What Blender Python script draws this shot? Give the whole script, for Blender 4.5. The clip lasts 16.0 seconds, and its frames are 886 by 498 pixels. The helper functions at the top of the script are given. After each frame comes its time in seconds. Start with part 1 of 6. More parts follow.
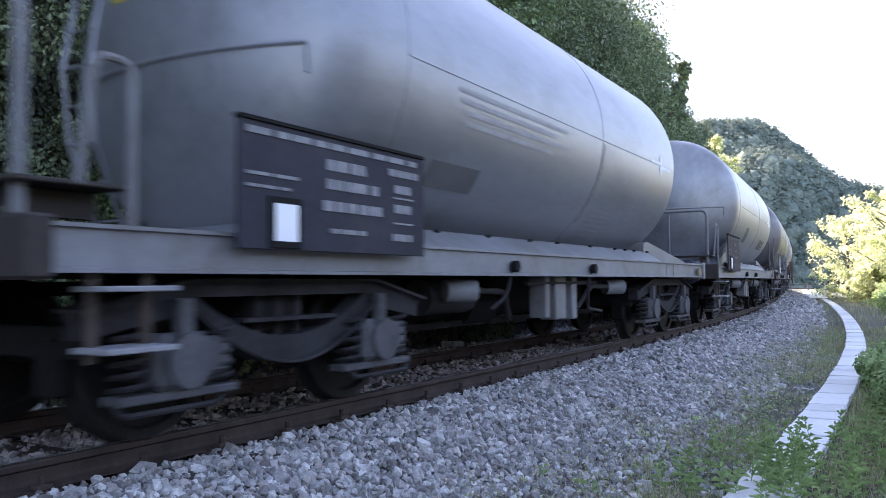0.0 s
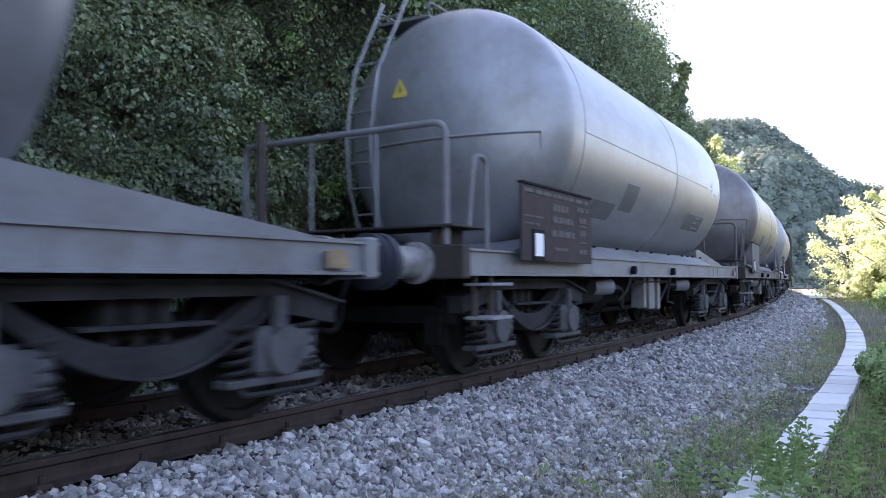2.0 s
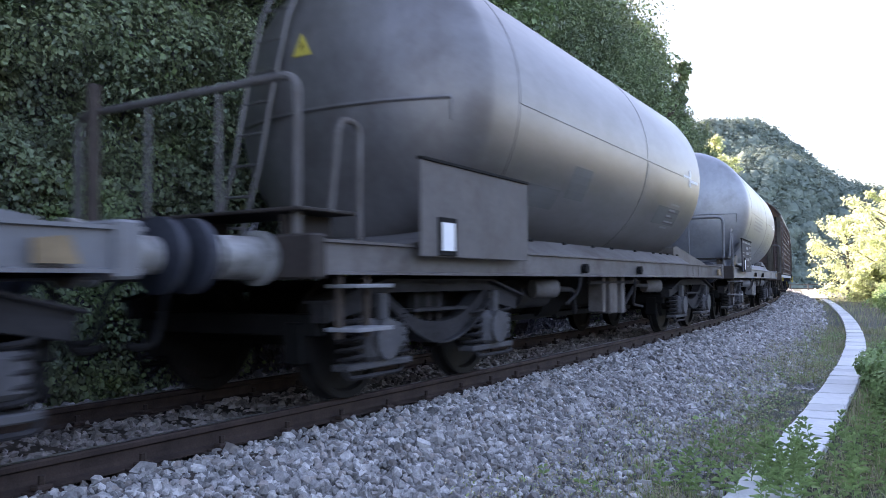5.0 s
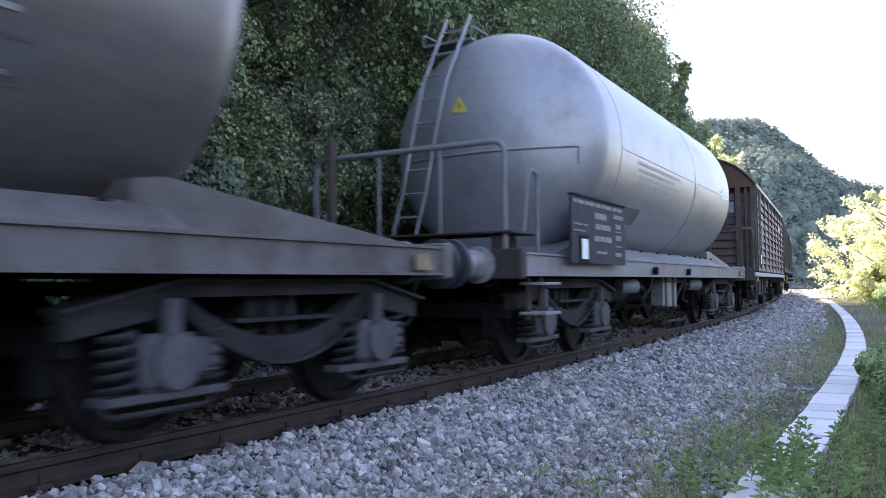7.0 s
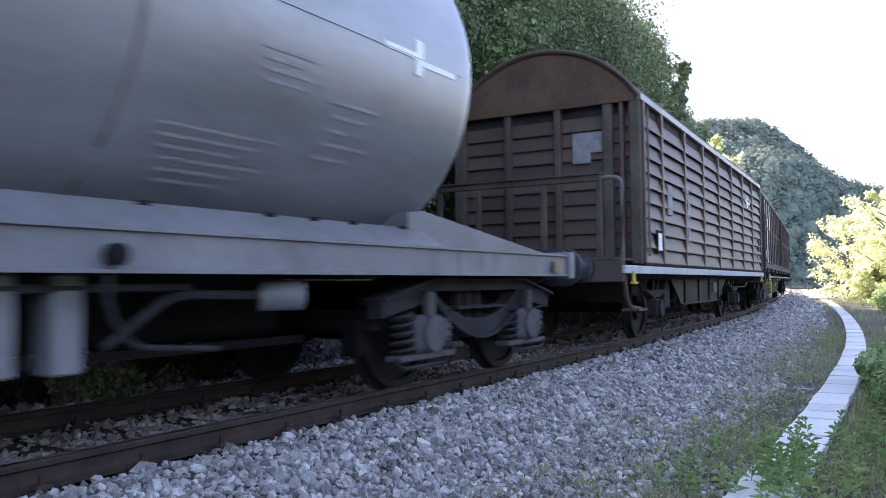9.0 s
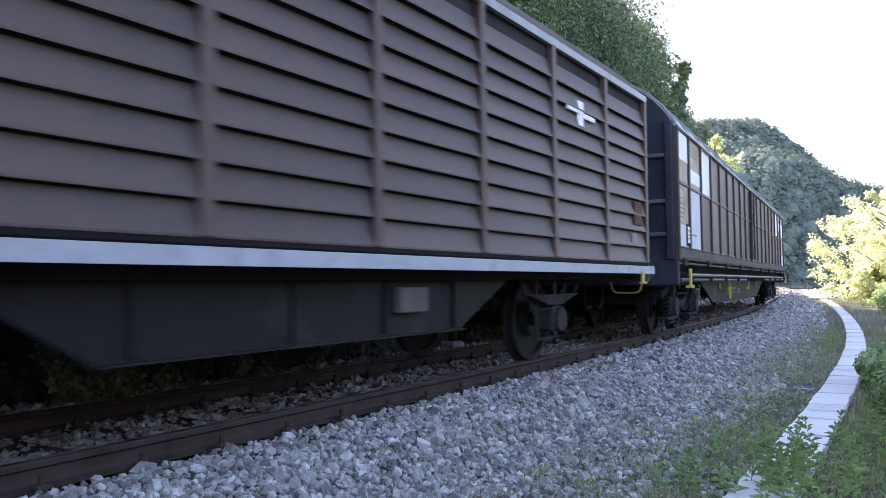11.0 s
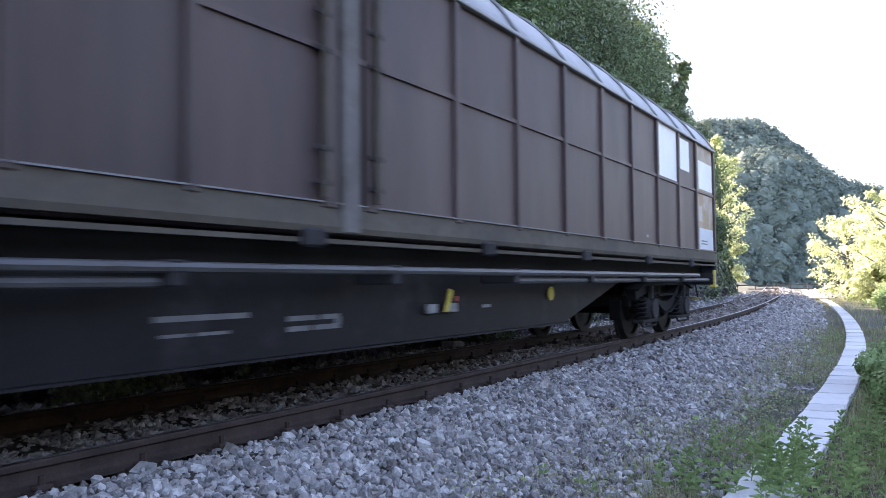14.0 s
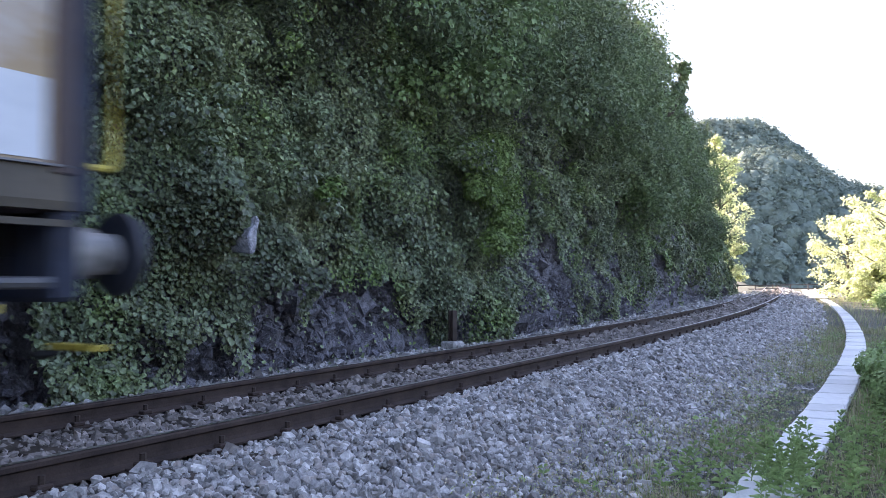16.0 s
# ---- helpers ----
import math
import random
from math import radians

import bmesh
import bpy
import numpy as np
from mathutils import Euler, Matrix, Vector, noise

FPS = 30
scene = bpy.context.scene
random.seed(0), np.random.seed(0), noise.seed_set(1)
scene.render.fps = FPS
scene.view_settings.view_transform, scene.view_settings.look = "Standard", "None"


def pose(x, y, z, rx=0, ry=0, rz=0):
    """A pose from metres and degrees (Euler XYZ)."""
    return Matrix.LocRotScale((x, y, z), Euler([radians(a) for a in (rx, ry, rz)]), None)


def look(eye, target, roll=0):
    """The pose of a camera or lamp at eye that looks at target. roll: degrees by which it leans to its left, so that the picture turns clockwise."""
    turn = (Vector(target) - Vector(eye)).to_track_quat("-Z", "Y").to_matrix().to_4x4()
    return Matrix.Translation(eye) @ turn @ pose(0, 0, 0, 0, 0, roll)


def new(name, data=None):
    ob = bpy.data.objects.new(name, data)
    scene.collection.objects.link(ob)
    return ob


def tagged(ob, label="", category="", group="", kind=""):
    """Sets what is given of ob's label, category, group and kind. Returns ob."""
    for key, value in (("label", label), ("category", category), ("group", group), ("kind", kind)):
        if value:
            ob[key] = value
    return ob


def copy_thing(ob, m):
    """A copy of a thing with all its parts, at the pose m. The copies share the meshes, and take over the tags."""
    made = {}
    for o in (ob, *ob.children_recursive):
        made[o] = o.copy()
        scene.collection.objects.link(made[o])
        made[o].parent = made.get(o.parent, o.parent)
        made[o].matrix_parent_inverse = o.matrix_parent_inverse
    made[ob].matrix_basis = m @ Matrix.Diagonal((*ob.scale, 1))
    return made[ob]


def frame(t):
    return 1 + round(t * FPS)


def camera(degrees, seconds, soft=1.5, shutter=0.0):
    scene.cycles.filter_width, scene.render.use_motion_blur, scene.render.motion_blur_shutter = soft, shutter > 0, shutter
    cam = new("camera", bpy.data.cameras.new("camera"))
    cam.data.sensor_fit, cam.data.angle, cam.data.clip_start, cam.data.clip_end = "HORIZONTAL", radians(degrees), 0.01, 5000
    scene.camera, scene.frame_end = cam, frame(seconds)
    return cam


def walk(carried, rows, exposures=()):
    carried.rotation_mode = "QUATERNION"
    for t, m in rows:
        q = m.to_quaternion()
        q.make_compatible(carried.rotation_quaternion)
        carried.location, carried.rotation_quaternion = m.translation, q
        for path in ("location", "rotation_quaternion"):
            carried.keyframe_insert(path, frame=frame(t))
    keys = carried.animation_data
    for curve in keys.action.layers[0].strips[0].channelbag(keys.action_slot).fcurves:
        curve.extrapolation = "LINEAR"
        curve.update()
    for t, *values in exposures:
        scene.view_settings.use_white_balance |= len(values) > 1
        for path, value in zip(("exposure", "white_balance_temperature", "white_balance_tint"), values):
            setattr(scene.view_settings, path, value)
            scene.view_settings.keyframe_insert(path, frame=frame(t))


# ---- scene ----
# ---- camera ----
EYE_Z = 0.865
PITCH = 2.562
cam = camera(59.76, 16.0, soft=0.5, shutter=0.5)
_eye = (0.0, 0.0, EYE_Z)
_aim = (0.0, math.cos(radians(PITCH)), EYE_Z + math.sin(radians(PITCH)))
walk(cam, [(0.0, look(_eye, _aim, -0.546)), (16.0, look(_eye, _aim, -0.546))], exposures=[(0.0, 2.48, 7000, 24), (16.0, 2.48, 7000, 24)])

# ---- the curve of the track: x, y and heading by the distance s along it ----
DS = 0.25
S_AXIS = np.arange(-110.0, 190.0, DS)
CURV = np.interp(S_AXIS, [-40, -12, 5, 15, 25, 40, 58, 75], [0.0, -0.0029, 0.0031, 0.00625, 0.0027, 0.0007, 0.0019, 0.0])
_z0 = int(np.argmin(abs(S_AXIS)))
HEAD = np.concatenate([[0], np.cumsum((CURV[1:] + CURV[:-1]) / 2 * DS)])
HEAD = HEAD - HEAD[_z0] + 1.00091
TX = np.concatenate([[0], np.cumsum(np.cos((HEAD[1:] + HEAD[:-1]) / 2) * DS)])
TY = np.concatenate([[0], np.cumsum(np.sin((HEAD[1:] + HEAD[:-1]) / 2) * DS)])
TX, TY = TX - TX[_z0] - 3.2892, TY - TY[_z0] + 3.4133


def at(s, lat):
    """World x, y of a place s along the track and lat to its right."""
    s = np.asarray(s, float)
    x, y, h = np.interp(s, S_AXIS, TX), np.interp(s, S_AXIS, TY), np.interp(s, S_AXIS, HEAD)
    return x + np.sin(h) * lat, y - np.cos(h) * lat


def heading(s):
    return float(np.interp(s, S_AXIS, HEAD))


def gone(t):
    """How far the train has rolled after t seconds."""
    return 4.8257 * t + 0.07893 * t * t / 2 + 0.56 * (max(0.0, t - 14.8) / 1.2) ** 2.44


# ---- world and sun ----
SUN_AZ, SUN_EL = -32.0, 36.0   # degrees from +y towards +x, and above the horizon
world = bpy.data.worlds.new("sky")
scene.world = world
world.use_nodes = True
_wn = world.node_tree.nodes
_sky = _wn.new("ShaderNodeTexSky")
_sky.sky_type = "NISHITA"
_sky.sun_disc = False
_sky.sun_elevation = radians(SUN_EL)
_sky.sun_rotation = radians(SUN_AZ)
_sky.air_density, _sky.dust_density, _sky.ozone_density = 1.0, 1.4, 1.0
_wn["Background"].inputs[1].default_value = 0.15
world.node_tree.links.new(_sky.outputs[0], _wn["Background"].inputs[0])
sun = new("sun", bpy.data.lights.new("sun", "SUN"))
sun.data.energy, sun.data.angle, sun.data.color = 5.0, radians(0.6), (1.0, 0.93, 0.8)
_sd = Vector((math.sin(radians(SUN_AZ)) * math.cos(radians(SUN_EL)), math.cos(radians(SUN_AZ)) * math.cos(radians(SUN_EL)), math.sin(radians(SUN_EL))))
sun.matrix_world = look(_sd * 100, (0, 0, 0))


# ---- materials ----
def mat(name, c1, c2, rough=0.7, metal=0.0, scale=2.0, fine=40.0, bump=0.2, stain=None, amount=0.5, stretch=(1, 1, 1), island=0.0, objrand=0.0, spec=0.5, translucent=0.0, rough2=None, relief=0.01, tint=None, drift=None):
    """A surface of two colours mixed by coarse and fine grain, with stains, relief and a shift from piece to piece."""
    m = bpy.data.materials.new(name)
    m.use_nodes = True
    nt = m.node_tree
    n, l = nt.nodes, nt.links
    b = n["Principled BSDF"]
    b.inputs["Metallic"].default_value = metal
    b.inputs["Specular IOR Level"].default_value = spec
    tc = n.new("ShaderNodeTexCoord")
    mp = n.new("ShaderNodeMapping")
    mp.inputs["Scale"].default_value = stretch
    l.new(tc.outputs["Object"], mp.inputs[0])

    def grain(sc, det=6.0, ro=0.6):
        k = n.new("ShaderNodeTexNoise")
        k.inputs["Scale"].default_value, k.inputs["Detail"].default_value, k.inputs["Roughness"].default_value = sc, det, ro
        l.new(mp.outputs[0], k.inputs["Vector"])
        return k.outputs["Fac"]

    def ramp(src, lo, hi):
        k = n.new("ShaderNodeMapRange")
        k.inputs["From Min"].default_value, k.inputs["From Max"].default_value = lo, hi
        l.new(src, k.inputs["Value"])
        return k.outputs[0]

    def blend(fac, a, c):
        k = n.new("ShaderNodeMix")
        k.data_type = "RGBA"
        for s, v in ((k.inputs[0], fac), (k.inputs[6], a), (k.inputs[7], c)):
            if isinstance(v, (int, float)):
                s.default_value = v
            elif isinstance(v, tuple):
                s.default_value = (*v, 1)
            else:
                l.new(v, s)
        return k.outputs[2]

    coarse, small = grain(scale), grain(fine, 4.0)
    add = n.new("ShaderNodeMath")
    add.operation = "MULTIPLY_ADD"
    l.new(small, add.inputs[0])
    add.inputs[1].default_value = 0.45
    l.new(coarse, add.inputs[2])
    col = blend(ramp(add.outputs[0], 0.5, 0.95), c1, c2)
    if stain:
        col = blend(ramp(grain(scale * 1.7, 8.0, 0.7), 0.62 - amount * 0.3, 0.78), col, stain)
    for k, (shade, sc) in enumerate(drift or ()):
        col = blend(ramp(grain(sc, 3.0 + k), 0.46, 0.64), col, shade)
    if tint:
        fr = n.new("ShaderNodeMath")
        fr.operation = "MULTIPLY"
        fr.inputs[1].default_value = 17.31
        l.new(n.new("ShaderNodeNewGeometry").outputs["Random Per Island"], fr.inputs[0])
        f2 = n.new("ShaderNodeMath")
        f2.operation = "FRACT"
        l.new(fr.outputs[0], f2.inputs[0])
        col = blend(ramp(f2.outputs[0], 0.72, 1.1), col, tint)
    if island or objrand:
        src = n.new("ShaderNodeNewGeometry").outputs["Random Per Island"] if island else n.new("ShaderNodeObjectInfo").outputs["Random"]
        hs = n.new("ShaderNodeHueSaturation")
        mr = n.new("ShaderNodeMapRange")
        a = island or objrand
        mr.inputs["To Min"].default_value, mr.inputs["To Max"].default_value = 1 - a, 1 + a
        l.new(src, mr.inputs["Value"])
        l.new(mr.outputs[0], hs.inputs["Value"])
        l.new(col, hs.inputs["Color"])
        col = hs.outputs[0]
    l.new(col, b.inputs["Base Color"])
    rr = n.new("ShaderNodeMapRange")
    rr.inputs["To Min"].default_value, rr.inputs["To Max"].default_value = rough, min(1.0, rough2 if rough2 else rough + 0.18)
    l.new(coarse, rr.inputs["Value"])
    l.new(rr.outputs[0], b.inputs["Roughness"])
    if bump:
        bp = n.new("ShaderNodeBump")
        bp.inputs["Strength"].default_value, bp.inputs["Distance"].default_value = bump, relief
        l.new(add.outputs[0], bp.inputs["Height"])
        l.new(bp.outputs[0], b.inputs["Normal"])
    if translucent:
        tr = n.new("ShaderNodeBsdfTranslucent")
        l.new(col, tr.inputs[0])
        mx = n.new("ShaderNodeMixShader")
        mx.inputs[0].default_value = translucent
        l.new(b.outputs[0], mx.inputs[1])
        l.new(tr.outputs[0], mx.inputs[2])
        l.new(mx.outputs[0], n["Material Output"].inputs[0])
    return m


M_STONE = mat("ballast_stone", (0.11, 0.106, 0.105), (0.47, 0.45, 0.435), 0.75, island=0.55, scale=9, fine=70, bump=0.5, tint=(0.22, 0.18, 0.155))
M_STONE_RUST = mat("rusty_ballast_stone", (0.09, 0.075, 0.067), (0.33, 0.29, 0.268), 0.85, island=0.45, scale=5, fine=60, bump=0.3)
# near-black so that the gaps between loose stones read as shade
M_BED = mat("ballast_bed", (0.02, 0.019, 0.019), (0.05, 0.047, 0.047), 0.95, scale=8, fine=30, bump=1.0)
M_EARTH = mat("soil", (0.028, 0.032, 0.02), (0.058, 0.06, 0.039), 0.95, scale=1.5, fine=25, bump=0.8)
M_RAIL = mat("rusty_rail_steel", (0.034, 0.025, 0.023), (0.08, 0.057, 0.049), 0.7, 0.2, scale=5, fine=90, bump=0.25, spec=0.15)
M_RAILTOP = mat("polished_rail_steel", (0.30, 0.29, 0.29), (0.45, 0.43, 0.42), 0.32, 0.9, scale=3, fine=30, bump=0.03, stretch=(0.3, 0.3, 1))
M_SLEEPER = mat("oily_wood", (0.03, 0.024, 0.02), (0.08, 0.065, 0.055), 0.85, scale=4, fine=60, bump=0.6, objrand=0.25, spec=0.15)
M_ROCK = mat("slate_rock", (0.045, 0.043, 0.052), (0.29, 0.28, 0.325), 0.75, scale=6.0, fine=38, bump=1.0, stain=(0.03, 0.026, 0.022), amount=0.8, relief=0.05)
M_CONC = mat("pale_concrete", (0.5, 0.505, 0.5), (0.68, 0.685, 0.68), 0.85, scale=2.5, fine=70, bump=0.25, stain=(0.33, 0.33, 0.29), amount=0.2, objrand=0.12)
M_IVY = mat("ivy_leaf", (0.12, 0.163, 0.078), (0.265, 0.305, 0.17), 0.32, island=0.62, scale=0.8, fine=6, bump=0, translucent=0.2, drift=(((0.15, 0.235, 0.065), 0.55), ((0.145, 0.19, 0.115), 0.9), ((0.09, 0.115, 0.066), 0.7)))
M_LEAF = mat("tree_leaf", (0.105, 0.155, 0.07), (0.18, 0.23, 0.12), 0.45, island=0.35, scale=0.35, fine=4, bump=0, translucent=0.3, drift=(((0.145, 0.225, 0.085), 0.3), ((0.085, 0.115, 0.065), 0.55)))
# glare of full sun is painted into this near-white leaf colour
M_LEAFY = mat("sun_glare_leaf", (0.46, 0.52, 0.26), (0.66, 0.69, 0.44), 0.5, island=0.35, scale=0.5, fine=4, bump=0, translucent=0.55)
# distance haze is put into this pale, bluish leaf colour
M_FAR = mat("far_leaf_with_haze", (0.145, 0.188, 0.172), (0.22, 0.268, 0.222), 0.9, island=0.1, scale=0.07, fine=1.5, bump=0.8, relief=0.5, translucent=0.2, spec=0.1)
M_GRASS = mat("grass", (0.19, 0.24, 0.09), (0.34, 0.385, 0.16), 0.6, island=0.5, scale=0.8, fine=6, bump=0, translucent=0.3)
M_CREEPER = mat("fresh_creeper_leaf", (0.1, 0.165, 0.042), (0.165, 0.24, 0.068), 0.45, island=0.45, scale=2, fine=20, bump=0, translucent=0.3)
M_DRY = mat("dry_grass", (0.3, 0.26, 0.17), (0.47, 0.41, 0.28), 0.8, island=0.35, scale=0.8, fine=6, bump=0, translucent=0.2)
M_NETTLE = mat("nettle_leaf", (0.18, 0.28, 0.10), (0.34, 0.45, 0.19), 0.5, island=0.3, scale=2, fine=20, bump=0, translucent=0.35)
M_BARK = mat("bark", (0.05, 0.042, 0.035), (0.12, 0.1, 0.085), 0.9, scale=3, fine=30, bump=0.8, stretch=(1, 1, 0.2))

TANK_PAINTS = [mat(n, a, b, 0.33, 0.5, scale=0.7, fine=9, bump=0.04, stain=c, amount=k, stretch=(0.35, 1, 1)) for n, a, b, c, k in (
    ("blue_grey_tank_paint", (0.21, 0.218, 0.245), (0.285, 0.293, 0.32), (0.15, 0.147, 0.156), 0.4),
    ("stained_grey_tank_paint", (0.235, 0.24, 0.262), (0.32, 0.325, 0.34), (0.165, 0.152, 0.148), 0.6),
    ("dusty_grey_tank_paint", (0.15, 0.142, 0.146), (0.225, 0.213, 0.213), (0.105, 0.09, 0.085), 0.7),
    ("light_grey_tank_paint", (0.25, 0.257, 0.28), (0.34, 0.346, 0.364), (0.175, 0.17, 0.172), 0.4))]
M_FRAME = mat("dusty_grey_frame", (0.125, 0.128, 0.14), (0.195, 0.197, 0.208), 0.5, scale=1.2, fine=25, bump=0.1, stain=(0.1, 0.085, 0.074), amount=0.5)
M_FRAME_BROWN = mat("rust_dusted_frame", (0.105, 0.097, 0.094), (0.17, 0.157, 0.152), 0.6, scale=1.2, fine=25, bump=0.1, stain=(0.06, 0.045, 0.038), amount=0.5, spec=0.15)
M_RUSTF = mat("rusty_brown_steel", (0.05, 0.04, 0.035), (0.105, 0.083, 0.072), 0.75, scale=2, fine=30, bump=0.2, spec=0.15)
M_OILED = mat("oily_dark_rust", (0.022, 0.018, 0.017), (0.05, 0.04, 0.036), 0.6, scale=2, fine=30, bump=0.2, spec=0.25)
M_BRACKET = mat("ochre_bracket_paint", (0.19, 0.135, 0.075), (0.28, 0.205, 0.115), 0.6, scale=4, fine=30, bump=0.1, stain=(0.12, 0.07, 0.04), amount=0.6)
M_BOGIE = mat("sooty_bogie_steel", (0.016, 0.015, 0.016), (0.048, 0.046, 0.05), 0.75, scale=2.5, fine=35, bump=0.25, spec=0.15)
M_BOX = mat("worn_axle_box_iron", (0.05, 0.049, 0.052), (0.105, 0.103, 0.11), 0.65, scale=4, fine=35, bump=0.3, spec=0.15)
M_DARK = mat("black_underframe", (0.006, 0.006, 0.006), (0.018, 0.017, 0.017), 0.8, scale=2, fine=30, bump=0.2, spec=0.15)
M_WHEEL = mat("worn_wheel_steel", (0.012, 0.011, 0.011), (0.032, 0.03, 0.029), 0.6, 0.4, scale=3, fine=40, bump=0.15, spec=0.15)
M_BOARD = mat("dark_slate_board", (0.02, 0.02, 0.028), (0.042, 0.042, 0.054), 0.6, scale=1.5, fine=25, bump=0.1, stain=(0.055, 0.05, 0.055), amount=0.4, spec=0.15)
M_GIRDER = mat("dark_girder_paint", (0.01, 0.0095, 0.011), (0.02, 0.0185, 0.0205), 0.55, scale=1.2, fine=25, bump=0.1, stain=(0.045, 0.042, 0.045), amount=0.3, spec=0.15)
M_BOARDR = mat("dark_rusty_board", (0.035, 0.027, 0.027), (0.062, 0.047, 0.046), 0.7, scale=1.5, fine=20, bump=0.1, stain=(0.07, 0.05, 0.042), amount=0.5, spec=0.15)
M_RUBBED = mat("rubbed_off_lettering", (0.055, 0.048, 0.048), (0.085, 0.077, 0.077), 0.65, scale=9, fine=30, bump=0.05)
M_BOARDG = mat("rusty_grey_board", (0.085, 0.078, 0.076), (0.14, 0.125, 0.12), 0.7, scale=1.5, fine=20, bump=0.1, stain=(0.075, 0.06, 0.052), amount=0.5)
M_ROD = mat("dull_rod_steel", (0.05, 0.05, 0.054), (0.1, 0.1, 0.106), 0.45, 0.3, scale=2, fine=30, bump=0.1, stain=(0.045, 0.036, 0.03), amount=0.5)
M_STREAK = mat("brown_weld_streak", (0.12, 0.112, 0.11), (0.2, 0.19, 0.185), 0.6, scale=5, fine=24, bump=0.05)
M_WHITE = mat("white_paint", (0.76, 0.77, 0.79), (0.86, 0.86, 0.88), 0.6, scale=3, fine=25, bump=0.05)
M_FADED = mat("faded_white_paint", (0.15, 0.15, 0.162), (0.27, 0.27, 0.283), 0.65, scale=9, fine=30, bump=0.05)
M_WASHED = mat("washed_out_lettering", (0.22, 0.22, 0.24), (0.32, 0.32, 0.335), 0.5, scale=6, fine=30, bump=0.03)
M_DULL = mat("dull_grey_patch", (0.07, 0.07, 0.075), (0.11, 0.11, 0.115), 0.5, scale=3, fine=20, bump=0.03)
M_YELLOW = mat("yellow_paint", (0.42, 0.33, 0.05), (0.55, 0.44, 0.08), 0.55, scale=4, fine=30, bump=0.1, stain=(0.2, 0.15, 0.05), amount=0.3)
M_RED = mat("red_paint", (0.35, 0.05, 0.04), (0.45, 0.07, 0.05), 0.6, scale=4, fine=30, bump=0.1)
M_BLUE = mat("dirty_blue_paint", (0.018, 0.021, 0.033), (0.042, 0.05, 0.075), 0.55, scale=2, fine=20, bump=0.1, stain=(0.05, 0.043, 0.04), amount=0.5, spec=0.15)
M_BROWN = mat("weathered_brown_slats", (0.066, 0.04, 0.033), (0.108, 0.067, 0.055), 0.46, scale=1.2, fine=25, bump=0.12, stain=(0.05, 0.044, 0.043), amount=0.55, stretch=(0.4, 1, 1), objrand=0.18, spec=0.35)
M_BROWN2 = mat("brown_sliding_wall", (0.05, 0.032, 0.031), (0.078, 0.05, 0.049), 0.48, scale=0.8, fine=20, bump=0.06, stain=(0.042, 0.036, 0.039), amount=0.6, stretch=(1.6, 1, 0.35), objrand=0.14, spec=0.35, drift=(((0.084, 0.058, 0.055), 0.9),))
M_ROOF = mat("grey_sheet_roof", (0.19, 0.195, 0.2), (0.29, 0.295, 0.3), 0.4, 0.3, scale=1.0, fine=18, bump=0.08, stain=(0.13, 0.11, 0.1), amount=0.4)
M_OCHRE = mat("ochre_flaked_panel", (0.3, 0.2, 0.105), (0.42, 0.31, 0.2), 0.6, scale=1.6, fine=14, bump=0.1, stain=(0.5, 0.5, 0.52), amount=0.55)
M_SIDEBAR = mat("pale_blue_grey_rail", (0.30, 0.32, 0.36), (0.42, 0.44, 0.47), 0.5, scale=2, fine=25, bump=0.06, stain=(0.2, 0.19, 0.18), amount=0.3)
M_BUFFER = mat("pale_dusty_buffer_steel", (0.2, 0.195, 0.19), (0.36, 0.35, 0.34), 0.4, 0.3, scale=4, fine=30, bump=0.1, stain=(0.06, 0.05, 0.045), amount=0.5)
M_BUFSTEEL = mat("dark_buffer_steel", (0.05, 0.053, 0.062), (0.12, 0.124, 0.138), 0.32, 0.6, scale=4, fine=30, bump=0.1, stain=(0.05, 0.042, 0.038), amount=0.5)
M_BUFHEAD = mat("dark_buffer_plate", (0.02, 0.022, 0.032), (0.045, 0.05, 0.065), 0.5, 0.3, scale=5, fine=30, bump=0.1)
M_PALE = mat("pale_panel", (0.48, 0.51, 0.55), (0.64, 0.66, 0.69), 0.6, scale=2, fine=18, bump=0.06)


M_OLIVE = mat("dusty_olive_brown_rail", (0.06, 0.05, 0.04), (0.12, 0.105, 0.085), 0.7, scale=1.4, fine=20, bump=0.1, stain=(0.05, 0.05, 0.052), amount=0.4, spec=0.15)
M_GREYBAR = mat("worn_grey_lettering", (0.1, 0.1, 0.108), (0.17, 0.17, 0.178), 0.6, scale=6, fine=30, bump=0.03)
M_WORN = mat("worn_pale_primer", (0.36, 0.35, 0.34), (0.55, 0.54, 0.53), 0.6, scale=2.5, fine=16, bump=0.05, stain=(0.42, 0.3, 0.17), amount=0.75)
M_RIB = mat("lighter_blue_rib_paint", (0.07, 0.085, 0.12), (0.12, 0.14, 0.19), 0.5, scale=2, fine=20, bump=0.1, stain=(0.06, 0.05, 0.05), amount=0.4)
M_PALEROCK = mat("pale_rock", (0.14, 0.14, 0.16), (0.55, 0.55, 0.6), 0.75, scale=14, fine=50, bump=1.0, relief=0.03)
M_GABLE = mat("rusty_brown_gable", (0.075, 0.045, 0.032), (0.13, 0.08, 0.055), 0.7, scale=1.5, fine=20, bump=0.1, stain=(0.05, 0.04, 0.036), amount=0.5, spec=0.15)
# darker bogie steel: the deep shade below the long van is in its colour
M_SHADESTEEL = mat("shade_black_steel", (0.007, 0.007, 0.008), (0.02, 0.0195, 0.021), 0.75, scale=2.5, fine=35, bump=0.25, spec=0.15)
